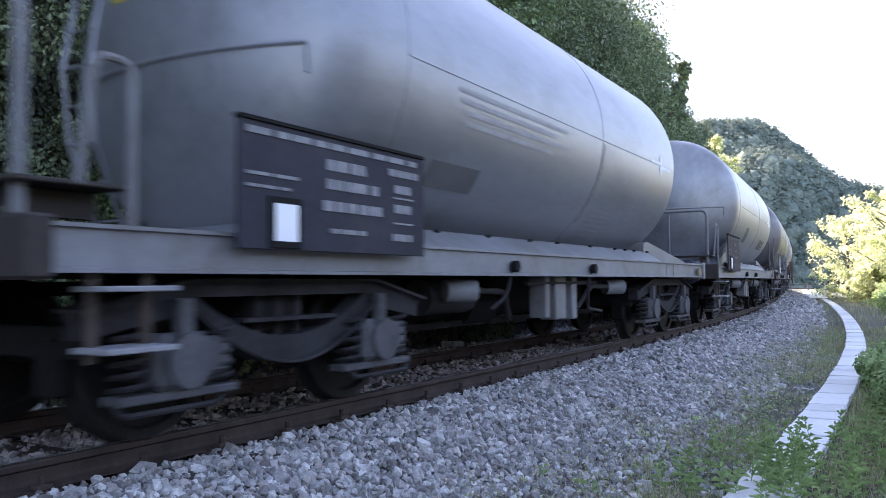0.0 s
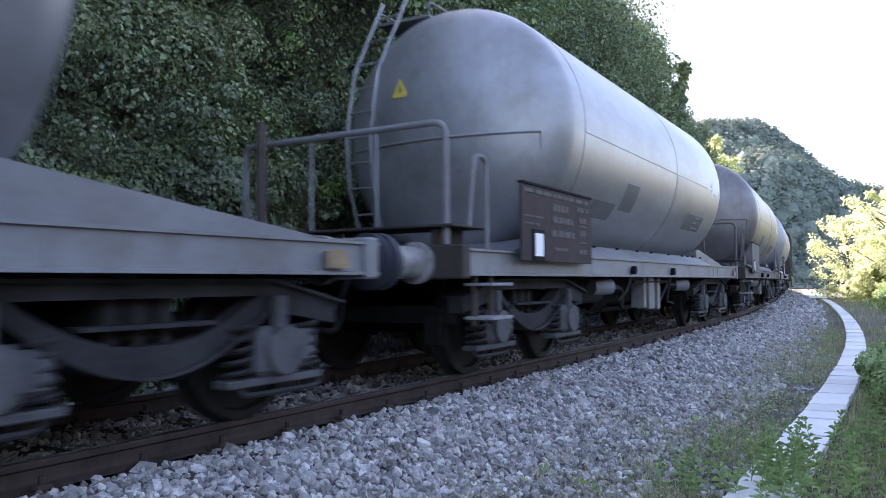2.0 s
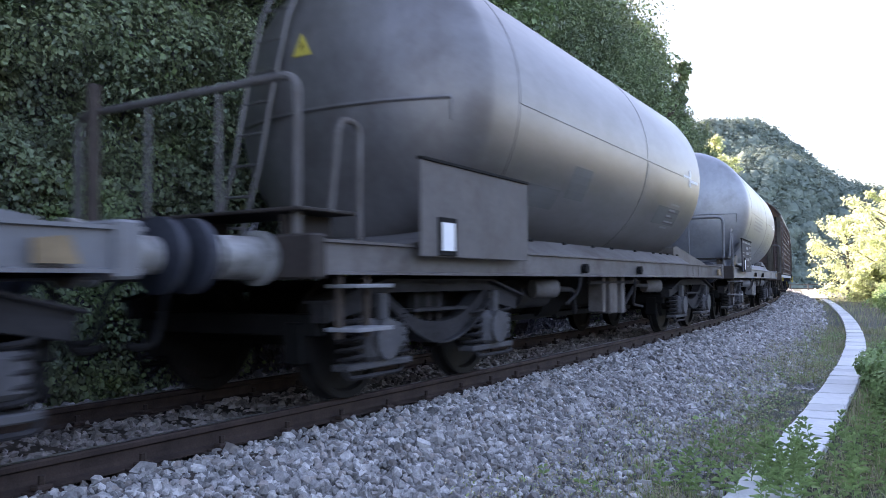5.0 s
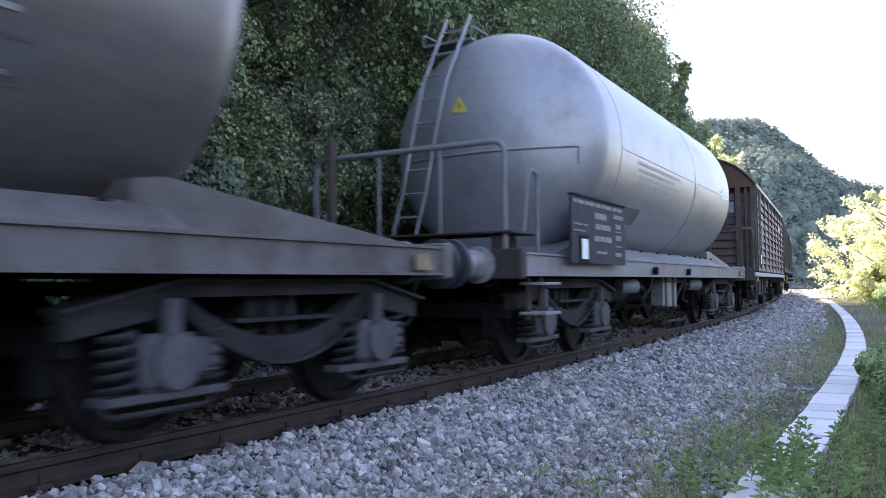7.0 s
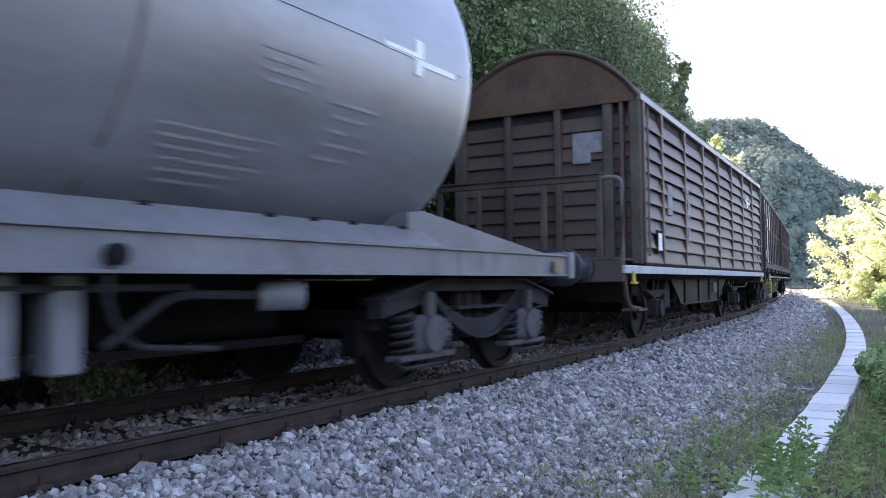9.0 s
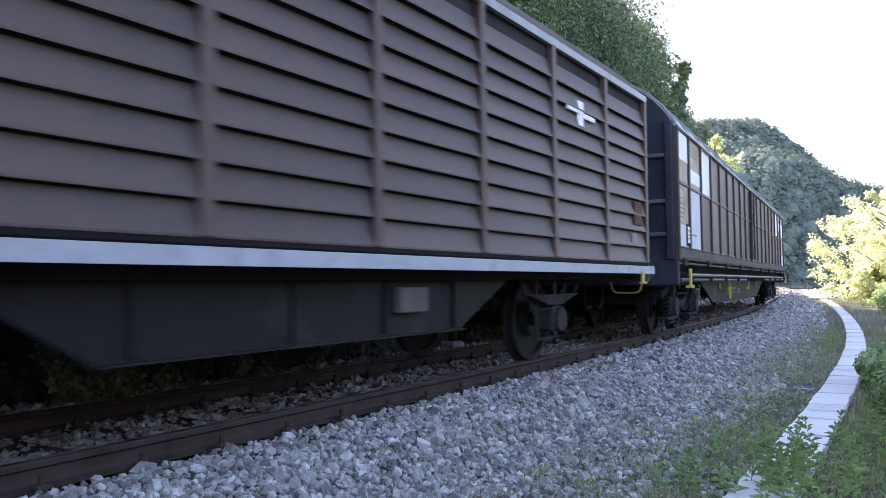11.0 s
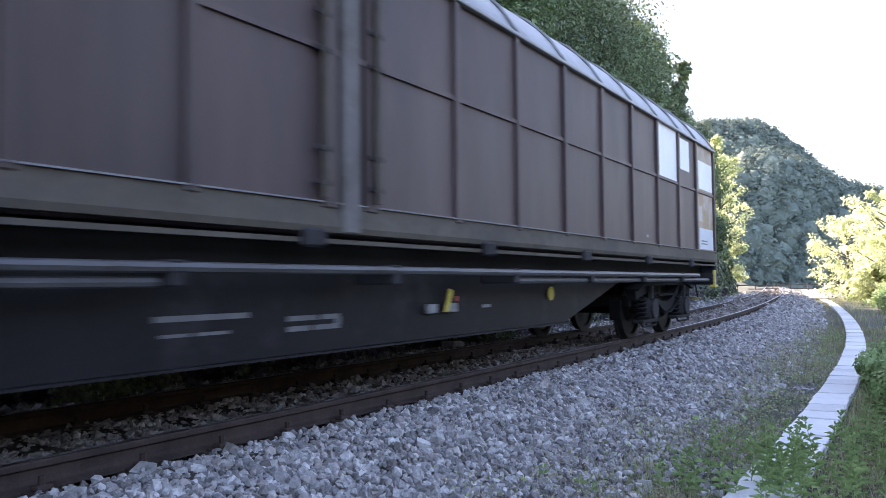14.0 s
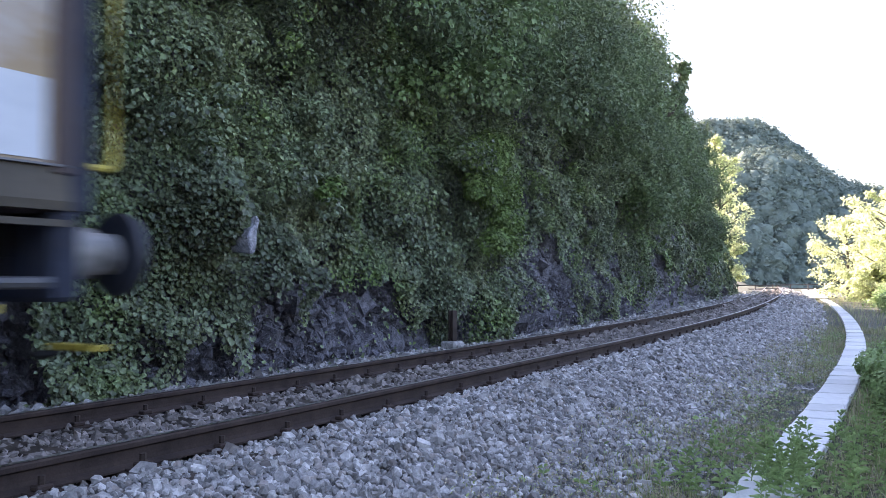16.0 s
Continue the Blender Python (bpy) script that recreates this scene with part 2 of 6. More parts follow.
# hill floor below the crowns, also tinted pale blue-green for haze
M_FARFLOOR = mat("far_undergrowth_with_haze", (0.09, 0.115, 0.11), (0.125, 0.15, 0.145), 0.9, scale=0.3, fine=3, bump=0.3, spec=0.1)
M_INK = mat("dark_faded_lettering", (0.16, 0.15, 0.15), (0.24, 0.225, 0.215), 0.6, scale=6, fine=30, bump=0.03)


# ---- helpers of this scene ----
def flush_mesh(name, bm):
    me = bpy.data.meshes.new(name)
    bm.normal_update()
    bm.to_mesh(me)
    bm.free()
    return me


def part(name, bm, material, parent, label="", smooth=False):
    me = flush_mesh(name, bm)
    me.materials.append(material)
    if smooth:
        me.polygons.foreach_set("use_smooth", [True] * len(me.polygons))
        me.set_sharp_from_angle(angle=radians(35))
    ob = new(name, me)
    ob.parent = parent
    return tagged(ob, label) if label else ob


def empty(name, label, category, group="", kind=""):
    ob = new(name)
    ob.empty_display_size = 0.2
    return tagged(ob, label, category, group, kind)


def box(bm, x0, x1, y0, y1, z0, z1, bevel=0.0):
    r = bmesh.ops.create_cube(bm, size=1.0, matrix=Matrix.Translation(((x0 + x1) / 2, (y0 + y1) / 2, (z0 + z1) / 2)) @ Matrix.Diagonal((abs(x1 - x0), abs(y1 - y0), abs(z1 - z0), 1)))
    if bevel:
        es = list({e for v in r["verts"] for e in v.link_edges})
        bmesh.ops.bevel(bm, geom=es, offset=bevel, segments=1, affect="EDGES")
    return bm


def rod(bm, a, b, r, n=8, r2=None):
    a, b = Vector(a), Vector(b)
    d = b - a
    m = Matrix.Translation((a + b) / 2) @ d.to_track_quat("Z", "Y").to_matrix().to_4x4()
    bmesh.ops.create_cone(bm, cap_ends=True, segments=n, radius1=r, radius2=r if r2 is None else r2, depth=d.length, matrix=m)
    return bm


def pipe(bm, pts, r, n=8):
    """A bent tube through pts."""
    pts = [Vector(p) for p in pts]
    rings = []
    for i, p in enumerate(pts):
        d = (pts[min(i + 1, len(pts) - 1)] - pts[max(i - 1, 0)]).normalized()
        q = d.to_track_quat("Z", "Y")
        rings.append([bm.verts.new(p + q @ Vector((r * math.cos(2 * math.pi * k / n), r * math.sin(2 * math.pi * k / n), 0))) for k in range(n)])
    for a, b in zip(rings[:-1], rings[1:]):
        for k in range(n):
            bm.faces.new((a[k], a[(k + 1) % n], b[(k + 1) % n], b[k]))
    bm.faces.new(rings[0][::-1]), bm.faces.new(rings[-1])
    return bm


def rounded(pts, r=0.12, n=4):
    """The corners of a line of points rounded."""
    pts = [Vector(p) for p in pts]
    out = [pts[0]]
    for a, p, b in zip(pts[:-2], pts[1:-1], pts[2:]):
        u, v = (a - p).normalized(), (b - p).normalized()
        for k in range(n + 1):
            t = k / n
            out.append((p + u * r) * (1 - t) ** 2 + p * 2 * t * (1 - t) + (p + v * r) * t * t)
    return out + [pts[-1]]


def prism(bm, poly, y0, y1):
    """A polygon of (x, z) drawn out from y0 to y1."""
    a = [bm.verts.new((x, y0, z)) for x, z in poly]
    b = [bm.verts.new((x, y1, z)) for x, z in poly]
    fs = [bm.faces.new(a), bm.faces.new(b[::-1])]
    for i in range(len(poly)):
        j = (i + 1) % len(poly)
        fs.append(bm.faces.new((a[j], a[i], b[i], b[j])))
    bmesh.ops.recalc_face_normals(bm, faces=fs)
    return bm


def prism_x(bm, poly, x0, x1):
    """A polygon of (y, z) drawn out from x0 to x1."""
    a = [bm.verts.new((x0, y, z)) for y, z in poly]
    b = [bm.verts.new((x1, y, z)) for y, z in poly]
    fs = [bm.faces.new(a), bm.faces.new(b[::-1])]
    for i in range(len(poly)):
        j = (i + 1) % len(poly)
        fs.append(bm.faces.new((a[j], a[i], b[i], b[j])))
    bmesh.ops.recalc_face_normals(bm, faces=fs)
    return bm


def lathe(bm, prof, n=32, axis="Y", at_=(0, 0, 0)):
    """A profile of (along, radius) turned round an axis."""
    rings = []
    for h, r in prof:
        ring = []
        for k in range(n):
            c, s = math.cos(2 * math.pi * k / n) * r, math.sin(2 * math.pi * k / n) * r
            p = (c, h, s) if axis == "Y" else (h, c, s)
            ring.append(bm.verts.new((p[0] + at_[0], p[1] + at_[1], p[2] + at_[2])))
        rings.append(ring)
    fs = []
    for a, b in zip(rings[:-1], rings[1:]):
        for k in range(n):
            fs.append(bm.faces.new((a[k], a[(k + 1) % n], b[(k + 1) % n], b[k])))
    fs.append(bm.faces.new(rings[0])), fs.append(bm.faces.new(rings[-1]))
    bmesh.ops.recalc_face_normals(bm, faces=fs)
    return bm


def fast_mesh(name, verts, faces, material, smooth=False):
    """A mesh from arrays: verts (n, 3) and faces (m, k)."""
    me = bpy.data.meshes.new(name)
    verts, faces = np.asarray(verts, np.float32), np.asarray(faces, np.int32)
    m, k = faces.shape
    me.vertices.add(len(verts)), me.loops.add(m * k), me.polygons.add(m)
    me.vertices.foreach_set("co", verts.ravel())
    me.loops.foreach_set("vertex_index", faces.ravel())
    me.polygons.foreach_set("loop_start", np.arange(0, m * k, k, dtype=np.int32))
    me.polygons.foreach_set("use_smooth", np.full(m, smooth))
    me.update(calc_edges=True)
    me.materials.append(material)
    return me


def turns(rng, n):
    """n random rotation matrices."""
    q = rng.normal(size=(n, 4))
    q /= np.linalg.norm(q, axis=1)[:, None]
    w, x, y, z = q.T
    return np.stack([1 - 2 * (y * y + z * z), 2 * (x * y - z * w), 2 * (x * z + y * w), 2 * (x * y + z * w), 1 - 2 * (x * x + z * z), 2 * (y * z - x * w),
                     2 * (x * z - y * w), 2 * (y * z + x * w), 1 - 2 * (x * x + y * y)], 1).reshape(n, 3, 3)


CUBE_V = np.array([[x, y, z] for x in (-1, 1) for y in (-1, 1) for z in (-1, 1)], float) * 0.5
CUBE_F = np.array([[0, 1, 3, 2], [4, 6, 7, 5], [0, 4, 5, 1], [2, 3, 7, 6], [0, 2, 6, 4], [1, 5, 7, 3]])


_oct = bmesh.new()
for _p in [(x, y, 0) for x in (-1, 1) for y in (-1, 1)] + [(x, 0, z) for x in (-1, 1) for z in (-1, 1)] + [(0, y, z) for y in (-1, 1) for z in (-1, 1)]:
    _oct.verts.new(Vector(_p) * 0.4)
bmesh.ops.convex_hull(_oct, input=_oct.verts[:])
bmesh.ops.triangulate(_oct, faces=_oct.faces[:])
_oct.verts.index_update()
CHIP_V = np.array([v.co[:] for v in _oct.verts])
CHIP_F = np.array([[v.index for v in f.verts] for f in _oct.faces])
_oct.free()


def stones(name, places, sizes, rng, material, label, category="ballast", block=False):
    """Broken stones: block gives chamfered lumps, otherwise angular splinters."""
    n = len(places)
    if block:
        base, faces = CHIP_V, CHIP_F
        v = base[None] * (1 + rng.normal(0, 0.1, (n, len(base), 1))) + rng.normal(0, 0.035, (n, len(base), 3))
        v = v * rng.uniform(0.66, 1.38, (n, 1, 3)) * [1.15, 1.0, 0.8]
    else:
        base, faces = CUBE_V * 0.88, np.concatenate([CUBE_F[:, [0, 1, 2]], CUBE_F[:, [0, 2, 3]]])
        v = base[None] * (1 + rng.normal(0, 0.1, (n, 8, 1))) + rng.normal(0, 0.11, (n, 8, 3))
        v = v * rng.uniform(0.6, 1.25, (n, 1, 3))
    v = np.einsum("nij,nkj->nki", turns(rng, n), v * sizes[:, None, None]) + places[:, None, :]
    f = (faces[None] + len(base) * np.arange(n)[:, None, None]).reshape(-1, 3)
    return tagged(new(name, fast_mesh(name, v.reshape(-1, 3), f, material)), label, category, kind="stuff")


def leaf_arrays(places, normals, sizes, rng, droop=0.3, slim=0.42, stray=0.55):
    """Leaves of two folded halves, tips hanging a little, facing roughly along normals."""
    n = len(places)
    nrm = normals + rng.normal(0, stray, (n, 3))
    nrm /= np.linalg.norm(nrm, axis=1)[:, None] + 1e-9
    tip = rng.normal(0, 1, (n, 3)) + np.array([0, 0, -droop * 3])
    tip -= nrm * (tip * nrm).sum(1)[:, None]
    tip /= np.linalg.norm(tip, axis=1)[:, None] + 1e-9
    side = np.cross(nrm, tip)
    L = sizes[:, None]
    v = np.stack([places, places + L * (0.45 * tip + slim * side + 0.12 * nrm), places + L * tip, places + L * (0.45 * tip - slim * side + 0.12 * nrm)], 1)
    b = 4 * np.arange(n)[:, None]
    f = np.concatenate([b + [[0, 1, 2]], b + [[0, 2, 3]]], 0)
    return v.reshape(-1, 3), f


def smooth_noise(p, sc, seed=0.0):
    return np.array([noise.noise(Vector((x * sc + seed, y * sc - seed, z * sc + 2 * seed))) for x, y, z in p])

# ---- ground ----
rng = np.random.default_rng(7)
PROFILE_LAT = [-400, -120, -45, -14, -6.0, -4.7, -3.9, -2.9, -2.2, -1.6, 1.55, 2.5, 2.8, 5.5, 9, 14, 25, 60, 150, 400]
PROFILE_Z = [70, 60, 42, 19, 10.5, 6.5, 0.4, -0.3, -0.3, -0.26, -0.26, -0.62, -0.66, -0.7, -0.9, -1.6, -4, -5, -5, -5]


def ground_z(s, lat):
    """Height of the ground; the hill beside the track sinks to the valley floor past the bend."""
    z = np.interp(lat, PROFILE_LAT, PROFILE_Z)
    ease = np.clip((np.asarray(s, float) - 48) / 14, 0, 1)
    ease = ease * ease * (3 - 2 * ease)
    # an unseen bank added on the outer side, behind the lens, to block low skylight
    blocking_bank = np.interp(lat, [7, 12, 20, 40, 80], [0, 4.0, 9.5, 14, 0]) * np.clip((32 - np.asarray(s, float)) / 10, 0, 1)
    # a second unseen rise, added to darken what the wagon flanks reflect
    blocking_bank = np.maximum(blocking_bank, np.interp(lat, [15, 24, 34, 60, 90], [0, 5.5, 11, 16, 0]) * np.clip((90 - np.asarray(s, float)) / 25, 0, 1))
    z = z + blocking_bank
    return np.where(lat < -2.2, z * (1 - 0.93 * ease), z)


def build_ground():
    ss = np.concatenate([np.arange(-105, -10, 5.0), np.arange(-10, 40, 1.0), np.arange(40, 185, 3.0)])
    lats = np.array([-400, -250, -120, -80, -45, -30, -20, -14, -10, -8, -6.0, -4.7, -4.2, -3.9, -3.4, -2.9, -2.2, -1.6, -0.8, 0, 0.8, 1.55, 1.8, 2.1, 2.5, 2.8, 3.3, 4, 5.5, 7, 9, 14, 25, 60, 150, 400])
    g = np.meshgrid(ss, lats, indexing="ij")
    # far out, the strip keeps to one straight line so that it never folds over itself
    x, y = at(g[0].ravel(), np.clip(g[1].ravel(), -30, 40))
    over = g[1].ravel() - np.clip(g[1].ravel(), -30, 40)
    x, y = x + over * math.sin(1.1), y - over * math.cos(1.1)
    z = ground_z(g[0].ravel(), g[1].ravel())
    p = np.stack([x, y, z], 1)
    rough = smooth_noise(p, 0.35, 3.1)
    steep = np.clip(-(g[1].ravel() + 2.4), 0, 3) / 3
    p[:, 2] += rough * (0.06 + 0.5 * steep) * ((g[1].ravel() > 2.6) | (g[1].ravel() < -5))
    nl = len(lats)
    f = []
    for i in range(len(ss) - 1):
        for j in range(nl - 1):
            a = i * nl + j
            f.append((a, a + nl, a + nl + 1, a + 1))
    tagged(new("ground", fast_mesh("ground", p, np.array(f), M_EARTH, True)), "dark soil of the valley floor and wooded slope", "ground", kind="structure")
    # level land out to the horizon
    bm = bmesh.new()
    bmesh.ops.create_grid(bm, x_segments=40, y_segments=40, size=3500, matrix=Matrix.Translation((0, 0, -6.2)))
    me = flush_mesh("valley_floor", bm)
    me.materials.append(M_EARTH)
    tagged(new("valley_floor", me), "flat green valley land out to the horizon", "ground", kind="structure")


build_ground()


# ---- ballast ----
def bed_z(lat):
    return np.interp(lat, [-2.6, -1.6, -1.2, 1.3, 1.6, 2.5, 2.9], [-0.28, -0.22, -0.17, -0.17, -0.2, -0.58, -0.68])


def build_ballast():
    # the bed under the loose stones
    ss, lats = np.arange(-20, 120, 0.5), np.array([-2.5, -1.6, -1.2, -0.8, 0, 0.8, 1.3, 1.6, 2.1, 2.5, 2.8])
    g = np.meshgrid(ss, lats, indexing="ij")
    x, y = at(g[0].ravel(), g[1].ravel())
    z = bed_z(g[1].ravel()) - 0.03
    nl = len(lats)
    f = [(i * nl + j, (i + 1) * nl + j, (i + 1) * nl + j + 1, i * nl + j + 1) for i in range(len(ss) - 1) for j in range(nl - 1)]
    tagged(new("ballast_bed", fast_mesh("ballast_bed", np.stack([x, y, z], 1), np.array(f), M_BED, True)), "packed crushed stone bed under the track, near-black for shade between stones", "ballast", kind="structure")

    def strip(s0, s1, l0, l1, cell, sink=0.0, keep=1.0):
        """One stone to a cell, shaken out of the grid."""
        gs, gl = np.meshgrid(np.arange(s0, s1, cell), np.arange(l0, l1, cell), indexing="ij")
        n = gs.size
        s, lat = gs.ravel() + rng.uniform(-0.55, 0.55, n) * cell, gl.ravel() + rng.uniform(-0.55, 0.55, n) * cell
        thin = rng.random(n) < np.interp(lat, [2.2, 2.8], [1.0, 0.25]) * keep
        s, lat = s[thin], lat[thin]
        x, y = at(s, lat)
        sz = cell * 1.14 * rng.lognormal(0, 0.26, len(s))
        z = bed_z(lat) + rng.normal(0, 0.3, len(s)) * cell + 0.008 - sink
        return np.stack([x, y, z], 1), sz

    def gather(*strips):
        return np.concatenate([a for a, _ in strips]), np.concatenate([b for _, b in strips])

    label = "loose blue-grey crushed stone on the track shoulder"
    p, z = gather(strip(0.5, 8, 0.9, 2.85, 0.037, 0.0, 0.92), strip(8, 14, 0.9, 2.85, 0.042), strip(14, 26, 0.9, 2.85, 0.055))
    stones("ballast_shoulder_stones", p, z, rng, M_STONE, label, block=True)
    p, z = gather(strip(0.5, 8, 0.9, 2.85, 0.04, 0.024), strip(8, 14, 0.9, 2.85, 0.052, 0.022), strip(-7, 0.5, 0.9, 2.85, 0.08), strip(2, 16, 2.8, 3.38, 0.034, -0.004), strip(26, 45, 0.9, 2.85, 0.08), strip(45, 100, 0.9, 2.85, 0.12))
    stones("ballast_lower_stones", p, z, rng, M_STONE, label)
    between = "rust-tinted crushed stone between the rails"
    p, z = gather(strip(0.5, 12, -0.68, 0.68, 0.045, 0.018, 0.92))
    stones("ballast_stones_between_rails", p, z, rng, M_STONE_RUST, between, block=True)
    p, z = gather(strip(-7, 0.5, -0.68, 0.68, 0.09, 0.018), strip(12, 30, -0.68, 0.68, 0.062, 0.02, 0.9), strip(30, 80, -0.68, 0.68, 0.11))
    stones("ballast_far_stones_between_rails", p, z, rng, M_STONE_RUST, between)
    p, z = gather(strip(-7, 1.5, -2.5, -0.88, 0.1), strip(1.5, 14, -2.5, -0.88, 0.053), strip(14, 34, -2.5, -0.88, 0.085), strip(34, 70, -2.5, -0.88, 0.13))
    stones("ballast_stones_along_rock", p, z, rng, M_STONE, "grey crushed stone along the foot of the rock wall")


build_ballast()

# ---- rails and sleepers ----
RAIL_PROFILE = [(-0.0625, -0.149), (0.0625, -0.149), (0.0625, -0.139), (0.012, -0.122), (0.008, -0.10), (0.008, -0.05), (0.033, -0.036), (0.033, -0.012), (0.024, -0.002)]
RAIL_PROFILE = RAIL_PROFILE + [(-x, z) for x, z in RAIL_PROFILE[::-1][:7]]


def build_rail(side):
    ss = np.concatenate([np.arange(-60, -5, 2.0), np.arange(-5, 60, 0.5), np.arange(60, 150, 1.5)])
    k = len(RAIL_PROFILE)
    v = []
    for px, pz in RAIL_PROFILE:
        x, y = at(ss, side * 0.7525 + px)
        v.append(np.stack([x, y, np.full(len(ss), pz)], 1))
    v = np.stack(v, 1).reshape(-1, 3)
    f = [(i * k + j, i * k + (j + 1) % k, (i + 1) * k + (j + 1) % k, (i + 1) * k + j) for i in range(len(ss) - 1) for j in range(k)]
    rail = tagged(new("rail", fast_mesh("rail", v, np.array(f), M_RAIL)), "rusty brown steel running rail with a worn head", "rail", "rails of the track", kind="structure")
    a, b = at(ss, side * 0.7525 - 0.022), at(ss, side * 0.7525 + 0.022)
    v = np.stack([np.stack([*a, np.full(len(ss), 0.0015)], 1), np.stack([*b, np.full(len(ss), 0.0015)], 1)], 1).reshape(-1, 3)
    f = [(2 * i, 2 * i + 1, 2 * i + 3, 2 * i + 2) for i in range(len(ss) - 1)]
    head = new("running_surface", fast_mesh("running_surface", v, np.array(f), M_RAILTOP))
    head.parent = rail


build_rail(1)
build_rail(-1)


def build_sleepers():
    first = empty("sleeper", "dark oily wooden sleeper half buried in crushed stone", "sleeper", "sleepers under the rails")
    part("beam", box(bmesh.new(), -0.12, 0.12, -1.25, 1.25, -0.31, -0.152, 0.012), M_SLEEPER, first)
    for y in (-0.7525, 0.7525):
        part("tie_plate", box(bmesh.new(), -0.08, 0.08, y - 0.17, y + 0.17, -0.152, -0.136, 0.004), M_RAIL, first)
        for d in (-0.105, 0.105):
            bm = box(bmesh.new(), -0.045, 0.045, y + d - 0.034, y + d + 0.034, -0.137, -0.105, 0.008)
            rod(bm, (0, y + d, -0.11), (0, y + d, -0.062), 0.019, 6)
            part("rail_clamp", bm, M_RAIL, first)
    s = -3.0 + 0.05
    placed = False
    while s < 75:
        x, y = at(s, 0)
        m = pose(float(x), float(y), 0, 0, 0, math.degrees(heading(s)) + rng.normal(0, 0.6))
        if not placed:
            first.matrix_basis, placed = m, True
        else:
            copy_thing(first, m)
        s += 0.5727


build_sleepers()


# ---- rock wall with ivy ----
def wall_point(s, u):
    """A place on the rock face: s along the track, u metres up the face."""
    lat = -2.42 - np.interp(u, [0, 1.2, 2.5, 5, 9], [0, 0.10, 0.32, 0.75, 1.3])
    z = -0.3 + u * 0.985
    return lat, z


def build_rock_wall():
    ss = np.concatenate([np.arange(-14, -1, 0.4), np.arange(-1, 14, 0.07), np.arange(14, 24, 0.11), np.arange(24, 57, 0.3)])
    us = np.concatenate([np.arange(0, 2.1, 0.07), np.arange(2.1, 9.4, 0.4)])
    g = np.meshgrid(ss, us, indexing="ij")
    S, U = g[0].ravel(), g[1].ravel()
    lat, z = wall_point(S, U)
    q = np.stack([S, U, np.zeros_like(S)], 1)
    d = smooth_noise(q, 0.45, 1.7) * 0.4 + smooth_noise(q, 1.3, 5.2) * 0.28 + smooth_noise(q, 5.5, 2.2) * 0.1 + smooth_noise(q * [1, 0.6, 1], 13.0, 7.2) * 0.07
    chip = []
    for a, b, c in q:
        v = Vector((a * 3.1 + 0.7 * b, b * 1.7, 0.3))
        dist, pts = noise.voronoi(v)
        k = Vector((pts[0].x, pts[0].y, 0))
        n = noise.noise(k * 3.7 + Vector((9.1, 2.0, 0)))
        # each chip of slate is a tilted facet with a notch at its edge
        chip.append(n * 0.34 + (v.x - k.x) * 0.3 * noise.noise(k * 5.1) + (v.y - k.y) * 0.35 * noise.noise(k * 4.3 + Vector((3, 3, 0))) - 0.16 * max(0.0, 1 - (dist[1] - dist[0]) * 9))
    d = d + np.array(chip) * np.interp(U, [0, 2.5, 4], [1.5, 1.2, 0.5])
    fade = np.clip((56 - S) / 8, 0.05, 1)
    x, y = at(S, lat + d * 0.7 * np.clip(U / 0.5, 0.45, 1) - 0.12)
    nl = len(us)
    f = [(i * nl + j, (i + 1) * nl + j, (i + 1) * nl + j + 1, i * nl + j + 1) for i in range(len(ss) - 1) for j in range(nl - 1)]
    tagged(new("rock_wall", fast_mesh("rock_wall", np.stack([x, y, np.where(U > 0, z * fade, z - 0.2)], 1), np.array(f), M_ROCK)), "jagged blue-grey slate cutting along the track, overgrown with ivy", "rock wall", kind="structure")

    # loose slabs and splinters of slate standing proud of the face
    n = 7000
    s, u = rng.uniform(0, 24, n), rng.uniform(0.05, 2.3, n) * rng.uniform(0.4, 1, n)
    lat, z = wall_point(s, u)
    q = np.stack([s, u, np.zeros(n)], 1)
    x, y = at(s, lat + (smooth_noise(q, 0.45, 1.7) * 0.4 + smooth_noise(q, 1.3, 5.2) * 0.28) * 0.7 - 0.12 + rng.normal(0, 0.045, n))
    stones("slate_splinters", np.stack([x, y, z], 1), 0.045 * rng.lognormal(0, 0.6, n), rng, M_ROCK, "angular splinters of slate on the rock face", "rock")

    def ivy(n, s0, s1, u0, u1, size, out=0.12):
        s, u = rng.uniform(s0, s1, n), u0 + (u1 - u0) * rng.random(n)
        q = np.stack([s, u, np.zeros(n)], 1)
        k = smooth_noise(q, 0.45, 1.7) * 0.4 + smooth_noise(q, 1.3, 5.2) * 0.28
        cover = smooth_noise(q * [1, 0.5, 1], 0.6, 12.4) * 0.9 + smooth_noise(q * [1, 0.5, 1], 1.9, 3.3) * 0.5
        keep = rng.random(n) < np.clip((u - 0.72 + cover * 2.6) * 1.3, 0.012, 1)
        tuft = np.clip(smooth_noise(q, 0.75, 22.0) + 0.15, 0, 1) * 0.75 + np.clip(smooth_noise(q, 2.0, 31.0), 0, 1) * 0.4
        keep &= rng.random(n) < np.clip(0.55 + tuft * 1.8, 0, 1)
        s, u, k, tuft = s[keep], u[keep], k[keep], tuft[keep]
        lat, z = wall_point(s, u)
        x, y = at(s, lat + k * 0.55 - 0.02 + out * rng.random(len(s)) + tuft)
        h = np.interp(s, S_AXIS, HEAD)
        nrm = np.stack([np.sin(h), -np.cos(h), np.full(len(s), 0.45)], 1)
        z = np.where(s > 48, z * np.clip((56 - s) / 8, 0.05, 1), z)
        return leaf_arrays(np.stack([x, y, z], 1), nrm, size * rng.lognormal(0, 0.25, len(s)), rng, 0.5, 0.5, 0.5)

